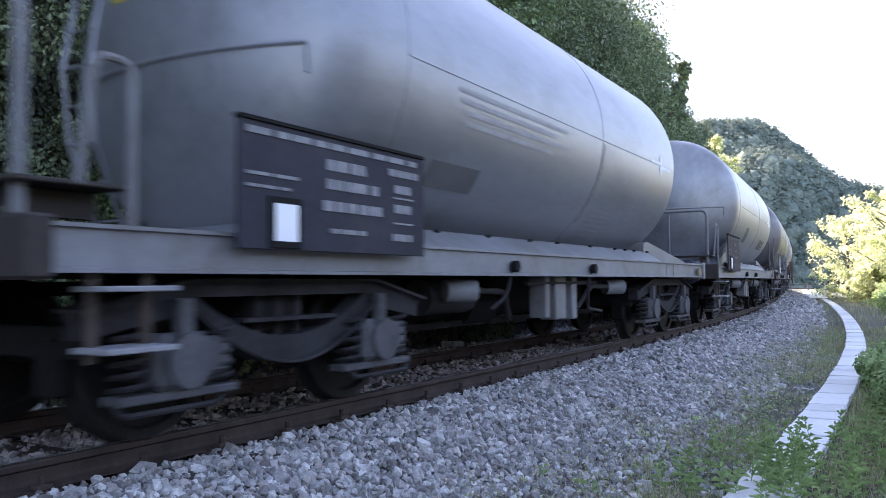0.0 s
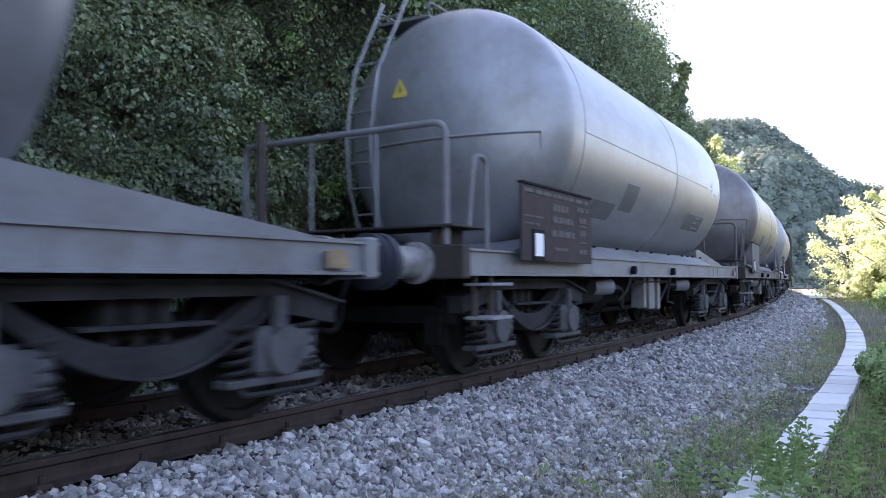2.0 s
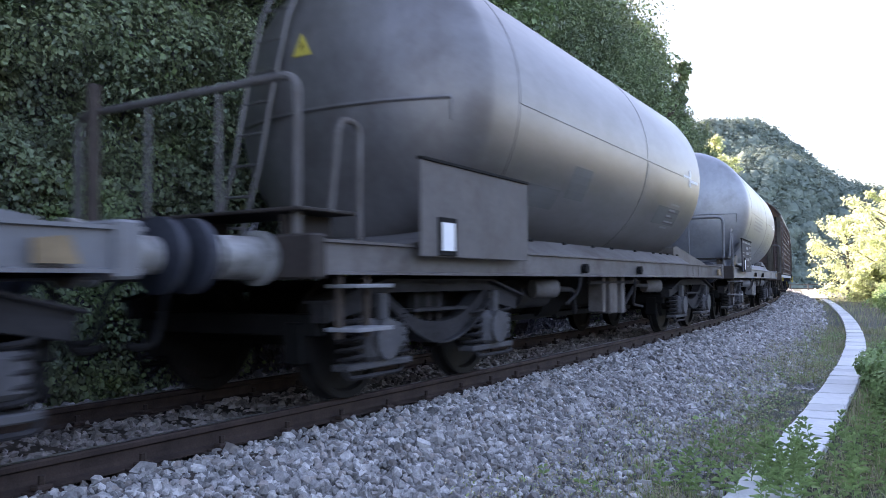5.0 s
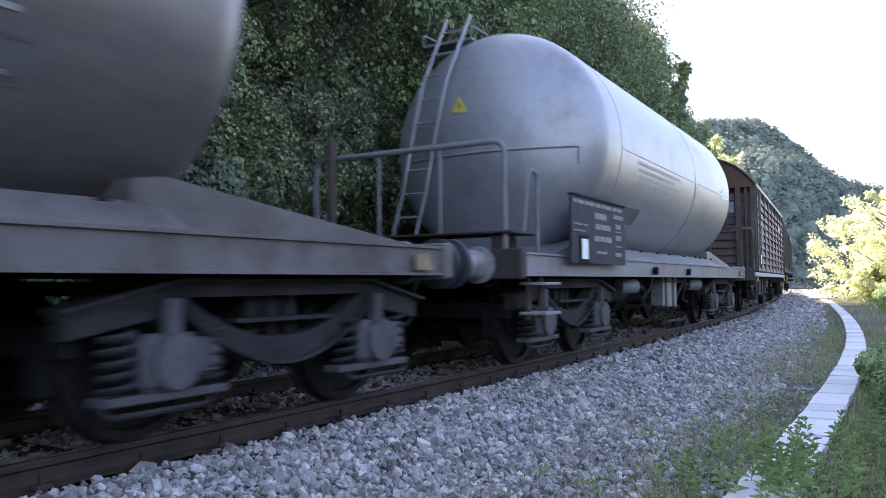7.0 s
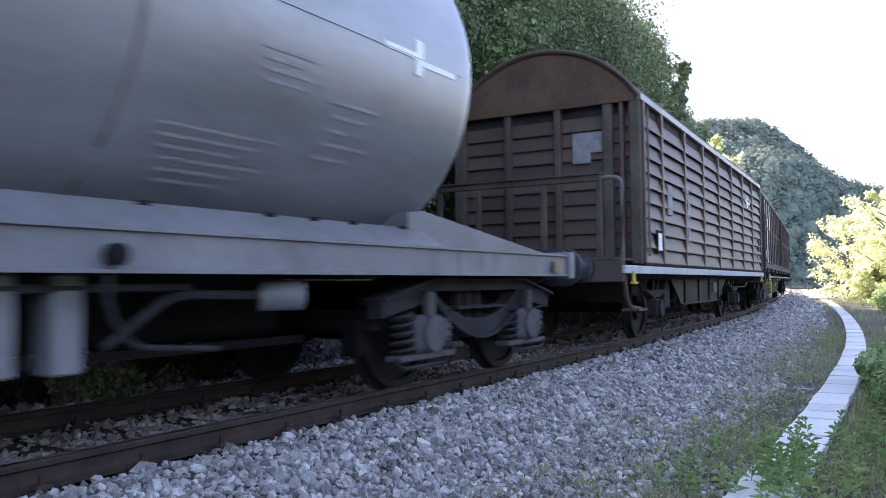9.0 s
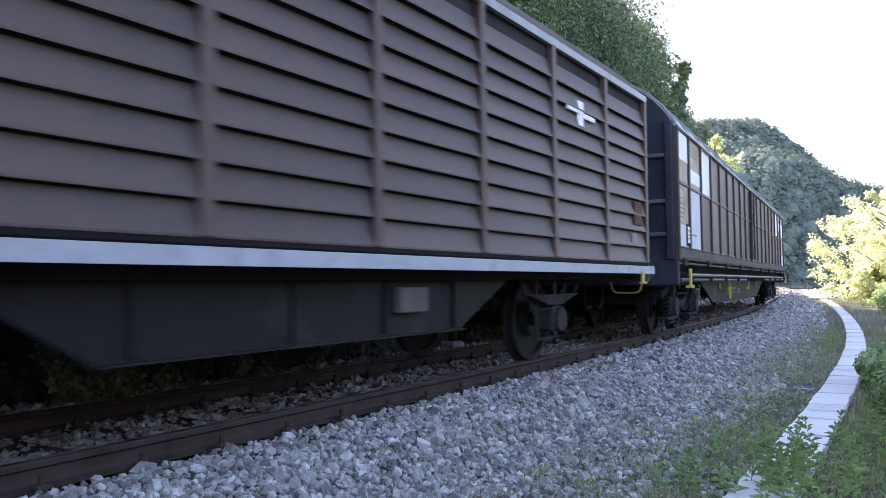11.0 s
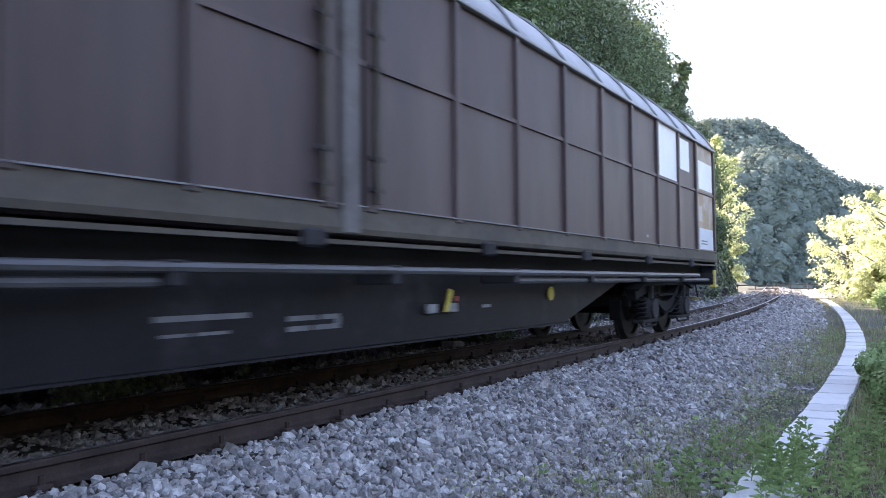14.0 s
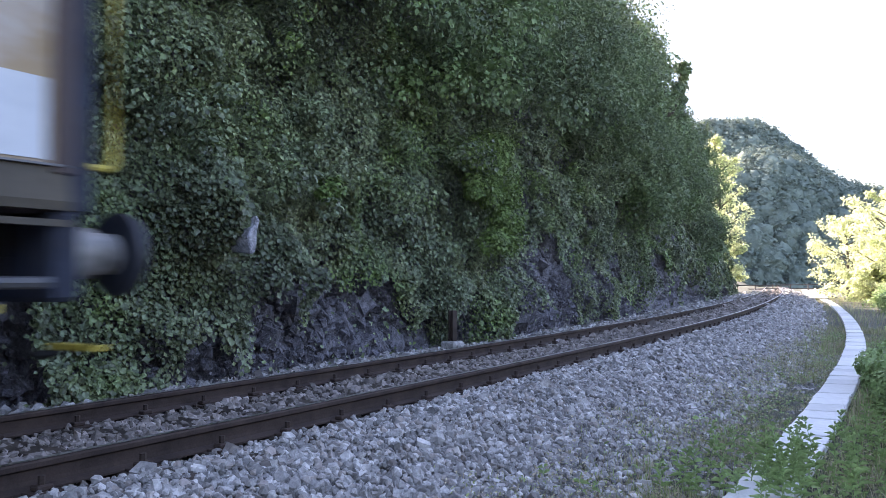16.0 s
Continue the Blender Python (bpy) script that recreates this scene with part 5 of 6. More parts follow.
    zs, ladder_x, ladder_y = (1.2, 2.0, 2.6, 3.4, 4.3), (2.1, 2.22, 2.27, 2.33, 2.62), (1.2 + aside * 0.2, 1.05 + aside * 0.5, 0.96 + aside * 0.7, 0.8 + aside, 0.6 + aside)
    if aside:
        ladder_x = [face_x(y - 0.17, z) - 0.1 for y, z in zip(ladder_y, zs)]
    for dy in (0.0, -0.34):
        pipe(bm, [(x, y + dy, z) for x, y, z in zip(ladder_x, ladder_y, zs)], 0.022, 6)
    for k in range(10):
        z = 1.4 + 2.7 * k / 9
        x, y = float(np.interp(z, zs, ladder_x)), float(np.interp(z, zs, ladder_y))
        rod(bm, (x, y, z), (x, y - 0.34, z), 0.014, 6)
    part("ladder", bm, paint, w)
    part("walkway", box(bmesh.new(), 3.0, 10.6, 0.45, 1.2, 4.12, 4.15), frame_mat, w)
    for yy in (0.45, 1.2):
        part("walkway_rail", pipe(bmesh.new(), rounded([(3.0, yy, 4.14), (3.0, yy, 4.3), (3.5, yy, 4.3), (3.5, yy, 4.14)], 0.06, 3), 0.016, 6), frame_mat, w)
    for xx in (4.3, 7.1, 9.7):
        part("manhole", rod(bmesh.new(), (xx, -0.05, TANK_Z + R - 0.03), (xx, -0.05, TANK_Z + R + 0.08), 0.26, 20), frame_mat, w)
    # warning triangle on the front end
    ys = 0.26 + shift * 0.55
    xs = face_x(ys, 3.08) - 0.025
    bm = prism_x(bmesh.new(), [(ys - 0.115, 2.98), (ys + 0.115, 2.98), (ys, 3.19)], xs, xs + 0.008)
    sign = part("warning_sign", bm, M_YELLOW, w, "yellow triangular warning sign")
    part("pictogram", prism_x(bmesh.new(), [(ys - 0.01, 3.01), (ys + 0.02, 3.06), (ys, 3.07), (ys + 0.02, 3.13), (ys - 0.02, 3.06), (ys, 3.05)], xs - 0.004, xs - 0.001), M_DARK, sign)
    # number board
    bx = board_x
    bm = box(bmesh.new(), bx, bx + 1.87, -1.385, -1.36, 1.07, 1.80, 0.004)
    brd = part("number_board", bm, board, w, "dark board with faded white lettering" if board is M_BOARD else "rusty board with rubbed-off lettering" if board is M_BOARDR else "bare rusty grey board")
    bm = box(bmesh.new(), bx, bx + 1.87, -1.40, -1.345, 1.80, 1.822)
    part("board_lip", bm, M_DARK, brd)
    bm = box(bmesh.new(), bx + 0.23, bx + 0.5, -1.40, -1.386, 1.08, 1.38, 0.004)
    part("label_clip", bm, M_DARK, brd)
    bm = box(bmesh.new(), bx + 0.27, bx + 0.46, -1.404, -1.401, 1.12, 1.34)
    part("label_paper", bm, M_WHITE, brd, "white paper label in a clip")
    if board is not M_BOARDG:
        bars(brd, bx, 1.07, 1.86, [(0.655, 0.04, words(0.03, 0.93, 9)), (0.52, 0.07, words(0.40, 0.22, 4)), (0.40, 0.065, words(0.40, 0.30, 5)), (0.26, 0.065, words(0.38, 0.34, 6)), (0.12, 0.03, words(0.42, 0.2, 4)),
                                     (0.42, 0.02, words(0.03, 0.25, 3)), (0.35, 0.018, words(0.03, 0.2, 3)), (0.56, 0.05, words(0.76, 0.2, 6)), (0.40, 0.012, words(0.79, 0.13, 1)), (0.22, 0.012, words(0.79, 0.13, 1)), (0.44, 0.06, words(0.8, 0.11, 3)), (0.30, 0.06, words(0.8, 0.11, 3)), (0.1, 0.05, words(0.78, 0.14, 4))], -1.389, M_FADED if board is M_BOARD else M_RUBBED)
    # writing on the flank, all but washed out
    for k in range(4 if lettered else 0):
        tank_marks(w, 4.1 + 0.05 * k, 6.35 - 0.3 * (k % 2), 2.42 - 0.085 * k, 2.46 - 0.085 * k, M_WASHED)
    if lettered:
        for k in range(6):
            tank_marks(w, 7.7 + 0.03 * k, 8.6 - 0.14 * (k % 3), 1.73 - 0.055 * k, 1.752 - 0.055 * k, M_WASHED)
        for k in range(4):
            tank_marks(w, 8.25 + 0.02 * k, 8.72 - 0.08 * (k % 2), 2.24 - 0.06 * k, 2.265 - 0.06 * k, M_WASHED)
    else:
        tank_marks(w, 8.35, 9.55, 1.75, 2.0, M_DULL, "dark_patch")
        for k in range(3):
            tank_marks(w, 8.9, 9.5 - 0.2 * (k % 2), 1.93 - 0.08 * k, 1.95 - 0.08 * k, M_RUBBED, lift=0.01)
    for k in range(5):
        tank_marks(w, 8.92 + 0.03 * (k % 2), 9.42 - 0.13 * (k % 3), 2.04 - 0.085 * k, 2.066 - 0.085 * k, M_WASHED, lift=0.01)
    for a, b, c, d in ((9.36, 9.74, 2.515, 2.56), (9.73, 9.83, 2.4, 2.66), (9.82, 10.28, 2.475, 2.52)):
        tank_marks(w, a, b, c, d, M_WHITE, "worn_marking")
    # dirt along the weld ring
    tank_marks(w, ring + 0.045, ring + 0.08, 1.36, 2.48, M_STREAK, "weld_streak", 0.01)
    # ring of writing plates and rust runs down from the seams
    tank_marks(w, 3.95, 4.75, 1.66, 1.86, M_DULL, "dark_patch")
    if not lettered:
        tank_marks(w, 4.9, 5.45, 1.8, 2.14, M_DULL, "dark_patch")
    # rust-stained fittings at the rear corner, rivet plates on the apron
    for sd in (-1, 1):
        part("corner_bracket", prism(bmesh.new(), [(12.42, 0.97), (12.42, 1.08), (12.58, 1.1), (12.64, 0.97)], sd * 1.305, sd * 1.335), M_BRACKET, w, "ochre corner bracket")
    for gx in (4.1, 5.0, 5.9, 6.6, 7.6, 8.5, 8.9, 9.3, 9.9):
        part("lifting_eye", box(bmesh.new(), gx, gx + 0.07, -1.2, -1.17, 1.285, 1.31, 0.004), M_DARK, w)
    buffers(w, 0.0, 1, M_BUFFER)
    buffers(w, TANK_L, -1, M_BUFFER)
    bogie(w, 2.53)
    bogie(w, 11.3)
    return w, s0, 2.53, 11.3


def arc_roof(half, z_eave, z_top, n=14):
    """Points (y, z) of a roof's cross-section from one eave to the other."""
    h = z_top - z_eave
    r = (half * half + h * h) / (2 * h)
    a = math.asin(half / r)
    return [(r * math.sin(-a + 2 * a * k / n), z_top - r + r * math.cos(-a + 2 * a * k / n)) for k in range(n + 1)]


def slat_wagon(s0):
    """Two-axle van with horizontal slats."""
    w = empty("slatted_van", "brown two-axle covered van with horizontal slats and a curved roof", "rail wagon", "wagons of the freight train")
    x0, x1, hy = 1.6, 13.1, 1.36
    # near-black wall behind the slats stands in for the shadow under each
    body = part("body", prism_x(bmesh.new(), [(-hy, 1.1), (hy, 1.1), (hy, 3.32), (-hy, 3.32)], x0 + 0.05, x1 - 0.05), M_BOGIE, w)
    roof = arc_roof(hy + 0.05, 3.32, 4.11)
    part("roof", prism_x(bmesh.new(), roof, x0 - 0.08, x1 + 0.03), M_RUSTF, w, "weathered brown curved sheet roof", smooth=True)
    part("roof_end", prism_x(bmesh.new(), [(y * 0.97, z - 0.05) for y, z in roof], x0 - 0.11, x0 - 0.082), M_GABLE, w, "rusty brown gable plate")
    part("gable_rim", pipe(bmesh.new(), [(x0 - 0.12, y, z) for y, z in roof], 0.032, 6), M_BROWN, w)
    part("waist_beam", box(bmesh.new(), x0 - 0.1, x0 - 0.05, -hy, hy, 3.28, 3.38, 0.01), M_BROWN, w)
    part("roof_edge", prism_x(bmesh.new(), [(-hy - 0.07, 3.28), (-hy - 0.02, 3.28), (-hy - 0.02, 3.4), (-hy - 0.07, 3.36)], x0 - 0.1, x1), M_ROOF, w, "bright sheet-metal eaves strip")
    nz = 10
    posts = [x0 + 0.05] + [13.05 - 1.486 * k for k in range(7, -1, -1)]
    for x in posts:
        part("side_post", box(bmesh.new(), x - 0.045, x + 0.045, -hy - 0.07, -hy, 1.12, 3.3, 0.008), M_BROWN, w)
    section = [(-hy, 0.022), (-hy - 0.06, 0.0), (-hy - 0.06, 0.014), (-hy - 0.01, 0.195), (-hy, 0.195)]
    for a, b in zip(posts[:-1], posts[1:]):
        me = flush_mesh("slat", prism_x(bmesh.new(), section, 0.045, b - a - 0.045))
        me.materials.append(M_BROWN)
        for k in range(nz):
            ob = new("slat", me)
            ob.parent = w
            ob.matrix_basis = pose(a, 0, 1.116 + k * 0.2035)
    # front end wall
    me = flush_mesh("end_slat", prism(bmesh.new(), [(0.0, 0.022), (-0.055, 0.0), (-0.055, 0.014), (-0.01, 0.195), (0.0, 0.195)], -hy + 0.02, hy - 0.02))
    me.materials.append(M_BROWN)
    for k in range(nz):
        ob = new("end_slat", me)
        ob.parent = w
        ob.matrix_basis = pose(x0 + 0.05, 0, 1.116 + k * 0.2035)
    for yy, wide, m in ((-1.33, 0.07, M_OLIVE), (-1.15, 0.03, M_BROWN), (-0.96, 0.065, M_OLIVE), (-0.24, 0.045, M_BROWN), (0.52, 0.045, M_BROWN), (1.3, 0.08, M_OLIVE)):
        part("end_post", box(bmesh.new(), x0 - 0.09, x0 + 0.04, yy - wide, yy + wide, 1.1, 3.4, 0.012), m, w)
    part("white_patch", prism_x(bmesh.new(), [(-0.87, 2.64), (-0.7, 2.64), (-0.7, 2.5), (-0.45, 2.5), (-0.45, 2.92), (-0.87, 2.92)], x0 - 0.02, x0 - 0.005), M_FADED, w)
    # frame
    for sd in (-1, 1):
        part("solebar", box(bmesh.new(), 0.62, 13.3, sd * 1.40, sd * 1.43, 0.97, 1.07), M_SIDEBAR, w, "pale grey side rail")
        part("side_rail", box(bmesh.new(), x0, x1, sd * 1.37, sd * 1.416, 1.075, 1.135, 0.01), M_DARK, w)
    part("underframe", box(bmesh.new(), 0.7, 13.1, -1.2, 1.2, 0.9, 1.09), M_DARK, w)
    for xx in (0.62, 13.05):
        part("headstock", box(bmesh.new(), xx, xx + 0.14, -1.4, 1.4, 0.86, 1.14, 0.015), M_RUSTF, w)
    part("platform", box(bmesh.new(), 0.62, x0, -1.3, 1.3, 1.14, 1.17), M_RUSTF, w)
    bm = bmesh.new()
    box(bm, 0.66, 0.74, -1.14, 1.22, 2.12, 2.2, 0.01)
    box(bm, 0.62, 0.78, -1.15, 1.23, 2.2, 2.215)
    for yy in (-1.1, -0.36, 0.58, 1.18):
        box(bm, 0.67, 0.73, yy - 0.035, yy + 0.035, 1.17, 2.14, 0.008)
    part("platform_rail", bm, M_OLIVE, w, "dusty brown guard rail on posts")
    bm = pipe(bmesh.new(), rounded([(0.72, -1.14, 2.16), (0.72, -1.38, 2.16), (0.72, -1.38, 1.1), (0.72, -1.2, 1.02)], 0.12, 5), 0.028, 8)
    part("grab_rail", bm, M_FRAME_BROWN, w, "grey-brown bent grab rail")
    bm = pipe(bmesh.new(), rounded([(x0 + 0.1, -hy - 0.1, 1.2), (x0 + 0.1, -hy - 0.1, 3.2)], 0.1), 0.018, 6)
    part("corner_rail", bm, M_FRAME_BROWN, w)
    bm = pipe(bmesh.new(), rounded([(0.75, -1.38, 0.95), (0.78, -1.42, 0.55), (1.2, -1.45, 0.52)], 0.15, 5), 0.03, 8)
    box(bm, 0.9, 1.3, -1.52, -1.3, 0.5, 0.53)
    part("step", bm, M_RUSTF, w)
    # axle guards, springs and wheels
    for xa in (3.45, 10.75):
        wheelset(w, xa)
        for sd in (-1, 1):
            bm = bmesh.new()
            for d in (-1, 1):
                prism(bm, [(xa + d * 0.2, 0.95), (xa + d * 0.2, 0.24), (xa + d * 0.27, 0.24), (xa + d * 0.28, 0.95)], sd * 0.97, sd * 0.99)
                prism(bm, [(xa + d * 0.27, 0.5), (xa + d * 0.27, 0.58), (xa + d * 0.62, 0.95), (xa + d * 0.7, 0.95)], sd * 0.97, sd * 0.99)
            box(bm, xa - 0.27, xa + 0.27, sd * 0.97, sd * 0.99, 0.235, 0.265)
            part("axle_guard", bm, M_BOGIE, w)
            bm = box(bmesh.new(), xa - 0.16, xa + 0.16, sd * 0.94, sd * 1.14, 0.33, 0.6, 0.03)
            rod(bm, (xa, sd * 1.05, 0.46), (xa, sd * 1.18, 0.46), 0.13, 14)
            part("axle_box", bm, M_BOGIE, w)
            bm = bmesh.new()
            for k in range(7):
                box(bm, xa - 0.62 + 0.07 * k, xa + 0.62 - 0.07 * k, sd * 1.0, sd * 1.1, 0.72 - 0.016 * k, 0.735 - 0.016 * k)
            for dx in (-0.64, 0.64):
                rod(bm, (xa + dx, sd * 1.05, 0.73), (xa + dx * 1.2, sd * 1.05, 0.92), 0.02, 6)
            part("leaf_spring", bm, M_BOGIE, w)
    for sd in (-1, 1):
        part("side_skirt", prism(bmesh.new(), [(4.4, 0.93), (5.2, 0.47), (8.75, 0.47), (9.7, 0.93)], sd * 1.05, sd * 1.08), M_GIRDER, w, "dusty brown belly plate")
        for gx in (5.4, 6.6, 7.6, 8.6):
            part("skirt_rib", box(bmesh.new(), gx, gx + 0.05, sd * 1.08, sd * 1.11, 0.49, 0.92, 0.006), M_GIRDER, w)
        part("skirt_flange", box(bmesh.new(), 5.2, 8.75, sd * 1.03, sd * 1.12, 0.455, 0.47), M_GIRDER, w)
    part("air_reservoir", rod(bmesh.new(), (6.0, -0.6, 0.65), (7.1, -0.6, 0.65), 0.17, 14), M_BOGIE, w)
    part("brake_valve", box(bmesh.new(), 4.3, 4.7, -1.0, -0.8, 0.42, 0.9, 0.02), M_BOGIE, w)
    part("equipment_box", box(bmesh.new(), 7.72, 8.1, -1.17, -1.085, 0.64, 0.84, 0.01), M_BOARDG, w, "small grey equipment box")
    # labels
    part("label_clip", box(bmesh.new(), x0 + 0.62, x0 + 0.92, -hy - 0.07, -hy - 0.05, 1.26, 1.58), M_DARK, w)
    part("label_paper", box(bmesh.new(), x0 + 0.68, x0 + 0.86, -hy - 0.076, -hy - 0.071, 1.3, 1.54), M_WHITE, w, "white paper label in a clip")
    for xx, zz, ww, hh in ((1.35, 1.85, 0.28, 0.45), (2.7, 1.9, 0.18, 0.3), (2.7, 1.5, 0.16, 0.25), (2.4, 2.3, 0.4, 0.1), (10.85, 1.36, 0.18, 0.13)):
        part("worn_marking", box(bmesh.new(), x0 + xx, x0 + xx + ww, -hy - 0.058, -hy - 0.03, zz, zz + hh), M_FADED, w)
    for a, b, c, d in ((10.43, 10.76, 2.71, 2.76), (10.73, 10.87, 2.58, 2.85), (10.84, 11.21, 2.68, 2.73)):
        part("worn_marking", box(bmesh.new(), a, b, -hy - 0.058, -hy - 0.03, c, d), M_WHITE, w)
    part("worn_marking", box(bmesh.new(), 12.55, 12.85, -hy - 0.058, -hy - 0.03, 1.6, 1.9), M_GABLE, w, "reddish primer patch")
    for xx in (0.95, 12.75):
        bm = box(bmesh.new(), xx - 0.035, xx + 0.035, -1.46, -1.43, 0.86, 1.0, 0.005)
        box(bm, xx - 0.07, xx + 0.07, -1.48, -1.42, 0.84, 0.865)
        part("rope_hook", bm, M_YELLOW, w)
    buffers(w, 0.0, 1, M_BUFSTEEL)
    buffers(w, 13.8, -1, M_BUFSTEEL)
    return w, s0, 3.45, 10.75


def sliding_wall_wagon(s0):
    """Long bogie van with two sliding walls a side."""
    w = empty("sliding_wall_van", "long brown sliding-wall bogie van with pale end panels", "rail wagon", "wagons of the freight train")
    x0, x1, hy = 0.68, 21.09, 1.36
    L = 21.74
    part("body", prism_x(bmesh.new(), [(-hy + 0.02, 1.2), (hy - 0.02, 1.2), (hy - 0.02, 3.25), (-hy + 0.02, 3.25)], x0, x1), M_BROWN2, w)
    roof = [(-hy - 0.03, 3.22)] + arc_roof(hy + 0.03, 3.26, 4.1, 14) + [(hy + 0.03, 3.22)]
    part("roof", prism_x(bmesh.new(), roof, x0 - 0.02, x1 + 0.02), M_ROOF, w, "shiny grey sheet roof with hoops", smooth=True)
    nb = 19
    posts = [x0, 1.72, 2.85, 3.95, 5.03, 6.13, 7.2, 8.25, 9.22, 10.33, 10.77, 11.95, 13.08, 14.22, 15.35, 16.46, 17.59, 18.72, 19.8, x1]
    for i in range(nb + 1):
        x = posts[i]
        pts = [(x, y * 1.006, z + 0.012) for y, z in arc_roof(hy + 0.03, 3.26, 4.1, 10)]
        part("roof_hoop", pipe(bmesh.new(), pts, 0.022, 6), M_ROOF, w)
        wide = 0.07 if i in (0, 9, 10, nb) else 0.04
        part("side_post", box(bmesh.new(), max(x0 - 0.01, x - wide), min(x1 + 0.01, x + wide), -hy - 0.05, -hy + 0.02, 1.36, 3.24, 0.008), M_BROWN2, w)
    pale = {0: (M_OCHRE, M_OCHRE), 1: (M_OCHRE, M_PALE), 2: (M_WHITE, M_BROWN2), nb - 3: (M_WHITE, M_BROWN2), nb - 1: (M_OCHRE, M_OCHRE)}
    for i in range(nb):
        up, lo = pale.get(i, (M_BROWN2, M_BROWN2))
        a, b = posts[i] + 0.04, posts[i + 1] - 0.04
        part("wall_panel", box(bmesh.new(), a, b, -hy - 0.012, -hy + 0.02, 2.42, 3.22, 0.004), up, w)
        part("wall_panel", box(bmesh.new(), a, b, -hy - 0.012, -hy + 0.02, 1.4, 2.38, 0.004), lo, w)
    part("waist_rail", box(bmesh.new(), x0, x1, -hy - 0.035, -hy, 2.38, 2.42), M_BROWN2, w)
    part("lower_rail", prism_x(bmesh.new(), [(-hy, 1.2), (-hy - 0.05, 1.2), (-hy - 0.06, 1.24), (-hy - 0.03, 1.39), (-hy, 1.39)], x0, x1), M_OLIVE, w)
    part("rail_lip", box(bmesh.new(), x0, x1, -hy - 0.05, -hy, 1.392, 1.402), M_FRAME, w)
    part("gutter", box(bmesh.new(), x0, x1, -hy - 0.07, -hy - 0.032, 3.215, 3.255, 0.008), M_ROOF, w)
    part("door_sill", box(bmesh.new(), x0, x1, -hy - 0.045, -hy, 1.13, 1.16), M_OLIVE, w)
    for i in range(0, nb + 1, 2):
        x = x0 + 1.14 * (i + 0.3)
        if x < x1 - 0.2:
            part("roller_bracket", box(bmesh.new(), x - 0.1, x + 0.1, -hy - 0.09, -hy - 0.03, 1.1, 1.22, 0.015), M_BOGIE, w)
    part("operating_rod", rod(bmesh.new(), (x0 + 0.5, -hy - 0.09, 0.96), (x1 - 1.5, -hy - 0.09, 0.96), 0.03, 8), M_ROD, w)
    part("operating_rod", rod(bmesh.new(), (x0 + 0.1, -hy - 0.04, 0.885), (9.0, -hy - 0.04, 0.885), 0.028, 8), M_ROD, w)
    part("operating_rod", rod(bmesh.new(), (13.0, -hy - 0.04, 0.885), (x1 - 0.1, -hy - 0.04, 0.885), 0.028, 8), M_ROD, w)
    for x in np.arange(x0 + 0.8, x1, 1.9):
        part("rod_bracket", box(bmesh.new(), x - 0.05, x + 0.05, -hy - 0.11, -1.1, 0.86, 1.0, 0.01), M_BOGIE, w)
    # fish-bellied girders
    for sd in (-1, 1):
        bm = prism(bmesh.new(), [(0.7, 1.1), (0.7, 0.88), (4.7, 0.86), (6.3, 0.40), (15.0, 0.40), (16.9, 0.86), (21.07, 0.88), (21.07, 1.1)], sd * 0.98, sd * 1.02)
        box(bm, 6.3, 15.0, sd * 0.95, sd * 1.1, 0.385, 0.40)
        part("girder", bm, M_GIRDER, w, "dark fish-bellied side girder")
    part("underframe", box(bmesh.new(), 0.7, 20.95, -1.15, 1.15, 1.0, 1.19), M_DARK, w)
    for xx, d in ((0.62, 1), (21.02, -1)):
        bm = box(bmesh.new(), xx, xx + 0.13, -1.4, 1.4, 0.8, 1.2, 0.02)
        part("headstock", bm, M_BLUE, w, "dirty blue-grey end beam")
    # end walls
    for xx, d in ((x0, -1), (x1, 1)):
        bm = bmesh.new()
        box(bm, xx, xx + d * 0.03, -hy, hy, 1.2, 3.3)
        prism_x(bm, arc_roof(hy, 3.26, 4.08), xx + d * 0.0, xx + d * 0.04)
        end = part("end_wall", bm, M_BLUE, w, "dirty blue-grey end wall")
        for zz in (1.55, 2.05, 2.75):
            part("end_rib", box(bmesh.new(), xx + d * 0.03, xx + d * 0.1, -hy + 0.02, hy - 0.02, zz, zz + 0.06, 0.01), M_RIB, end)
        for yy in (-1.3, -0.45, 0.45, 1.3):
            part("end_post", box(bmesh.new(), xx + d * 0.03, xx + d * 0.14, yy - 0.05, yy + 0.05, 1.2, 3.3, 0.01), M_BLUE, end)
        bm = pipe(bmesh.new(), rounded([(xx + d * 0.2, -0.76, 1.47), (xx + d * 0.2, -0.76, 1.96), (xx + d * 0.2, -0.5, 1.9), (xx + d * 0.2, -0.5, 1.47), (xx + d * 0.2, -0.73, 1.47)], 0.06, 4), 0.014, 8)
        part("grab_handle", bm, M_YELLOW, w, "yellow grab handle")
        if d < 0:
            bm = pipe(bmesh.new(), rounded([(xx - 0.4, -0.95, 0.9), (xx - 0.4, -0.9, 0.7), (xx - 0.4, -0.5, 0.7), (xx - 0.4, -0.45, 0.9)], 0.08, 5), 0.014, 8)
        else:
            bm = box(bmesh.new(), xx + 0.4, xx + 0.46, -1.0, -0.55, 0.53, 0.565, 0.006)
            hanger = bmesh.new()
            for yy in (-0.95, -0.6):
                rod(hanger, (xx + 0.43, yy, 0.56), (xx + 0.2, yy, 0.9), 0.012, 6)
            part("handle_hanger", hanger, M_DARK, w)
        part("shunter_handle", bm, M_YELLOW, w, "yellow coupler's handle under the buffer")
        xs = xx - d * 0.5
        bm = box(bmesh.new(), xs - 0.055, xs + 0.055, -hy - 0.13, -hy - 0.10, 0.8, 1.06, 0.005)
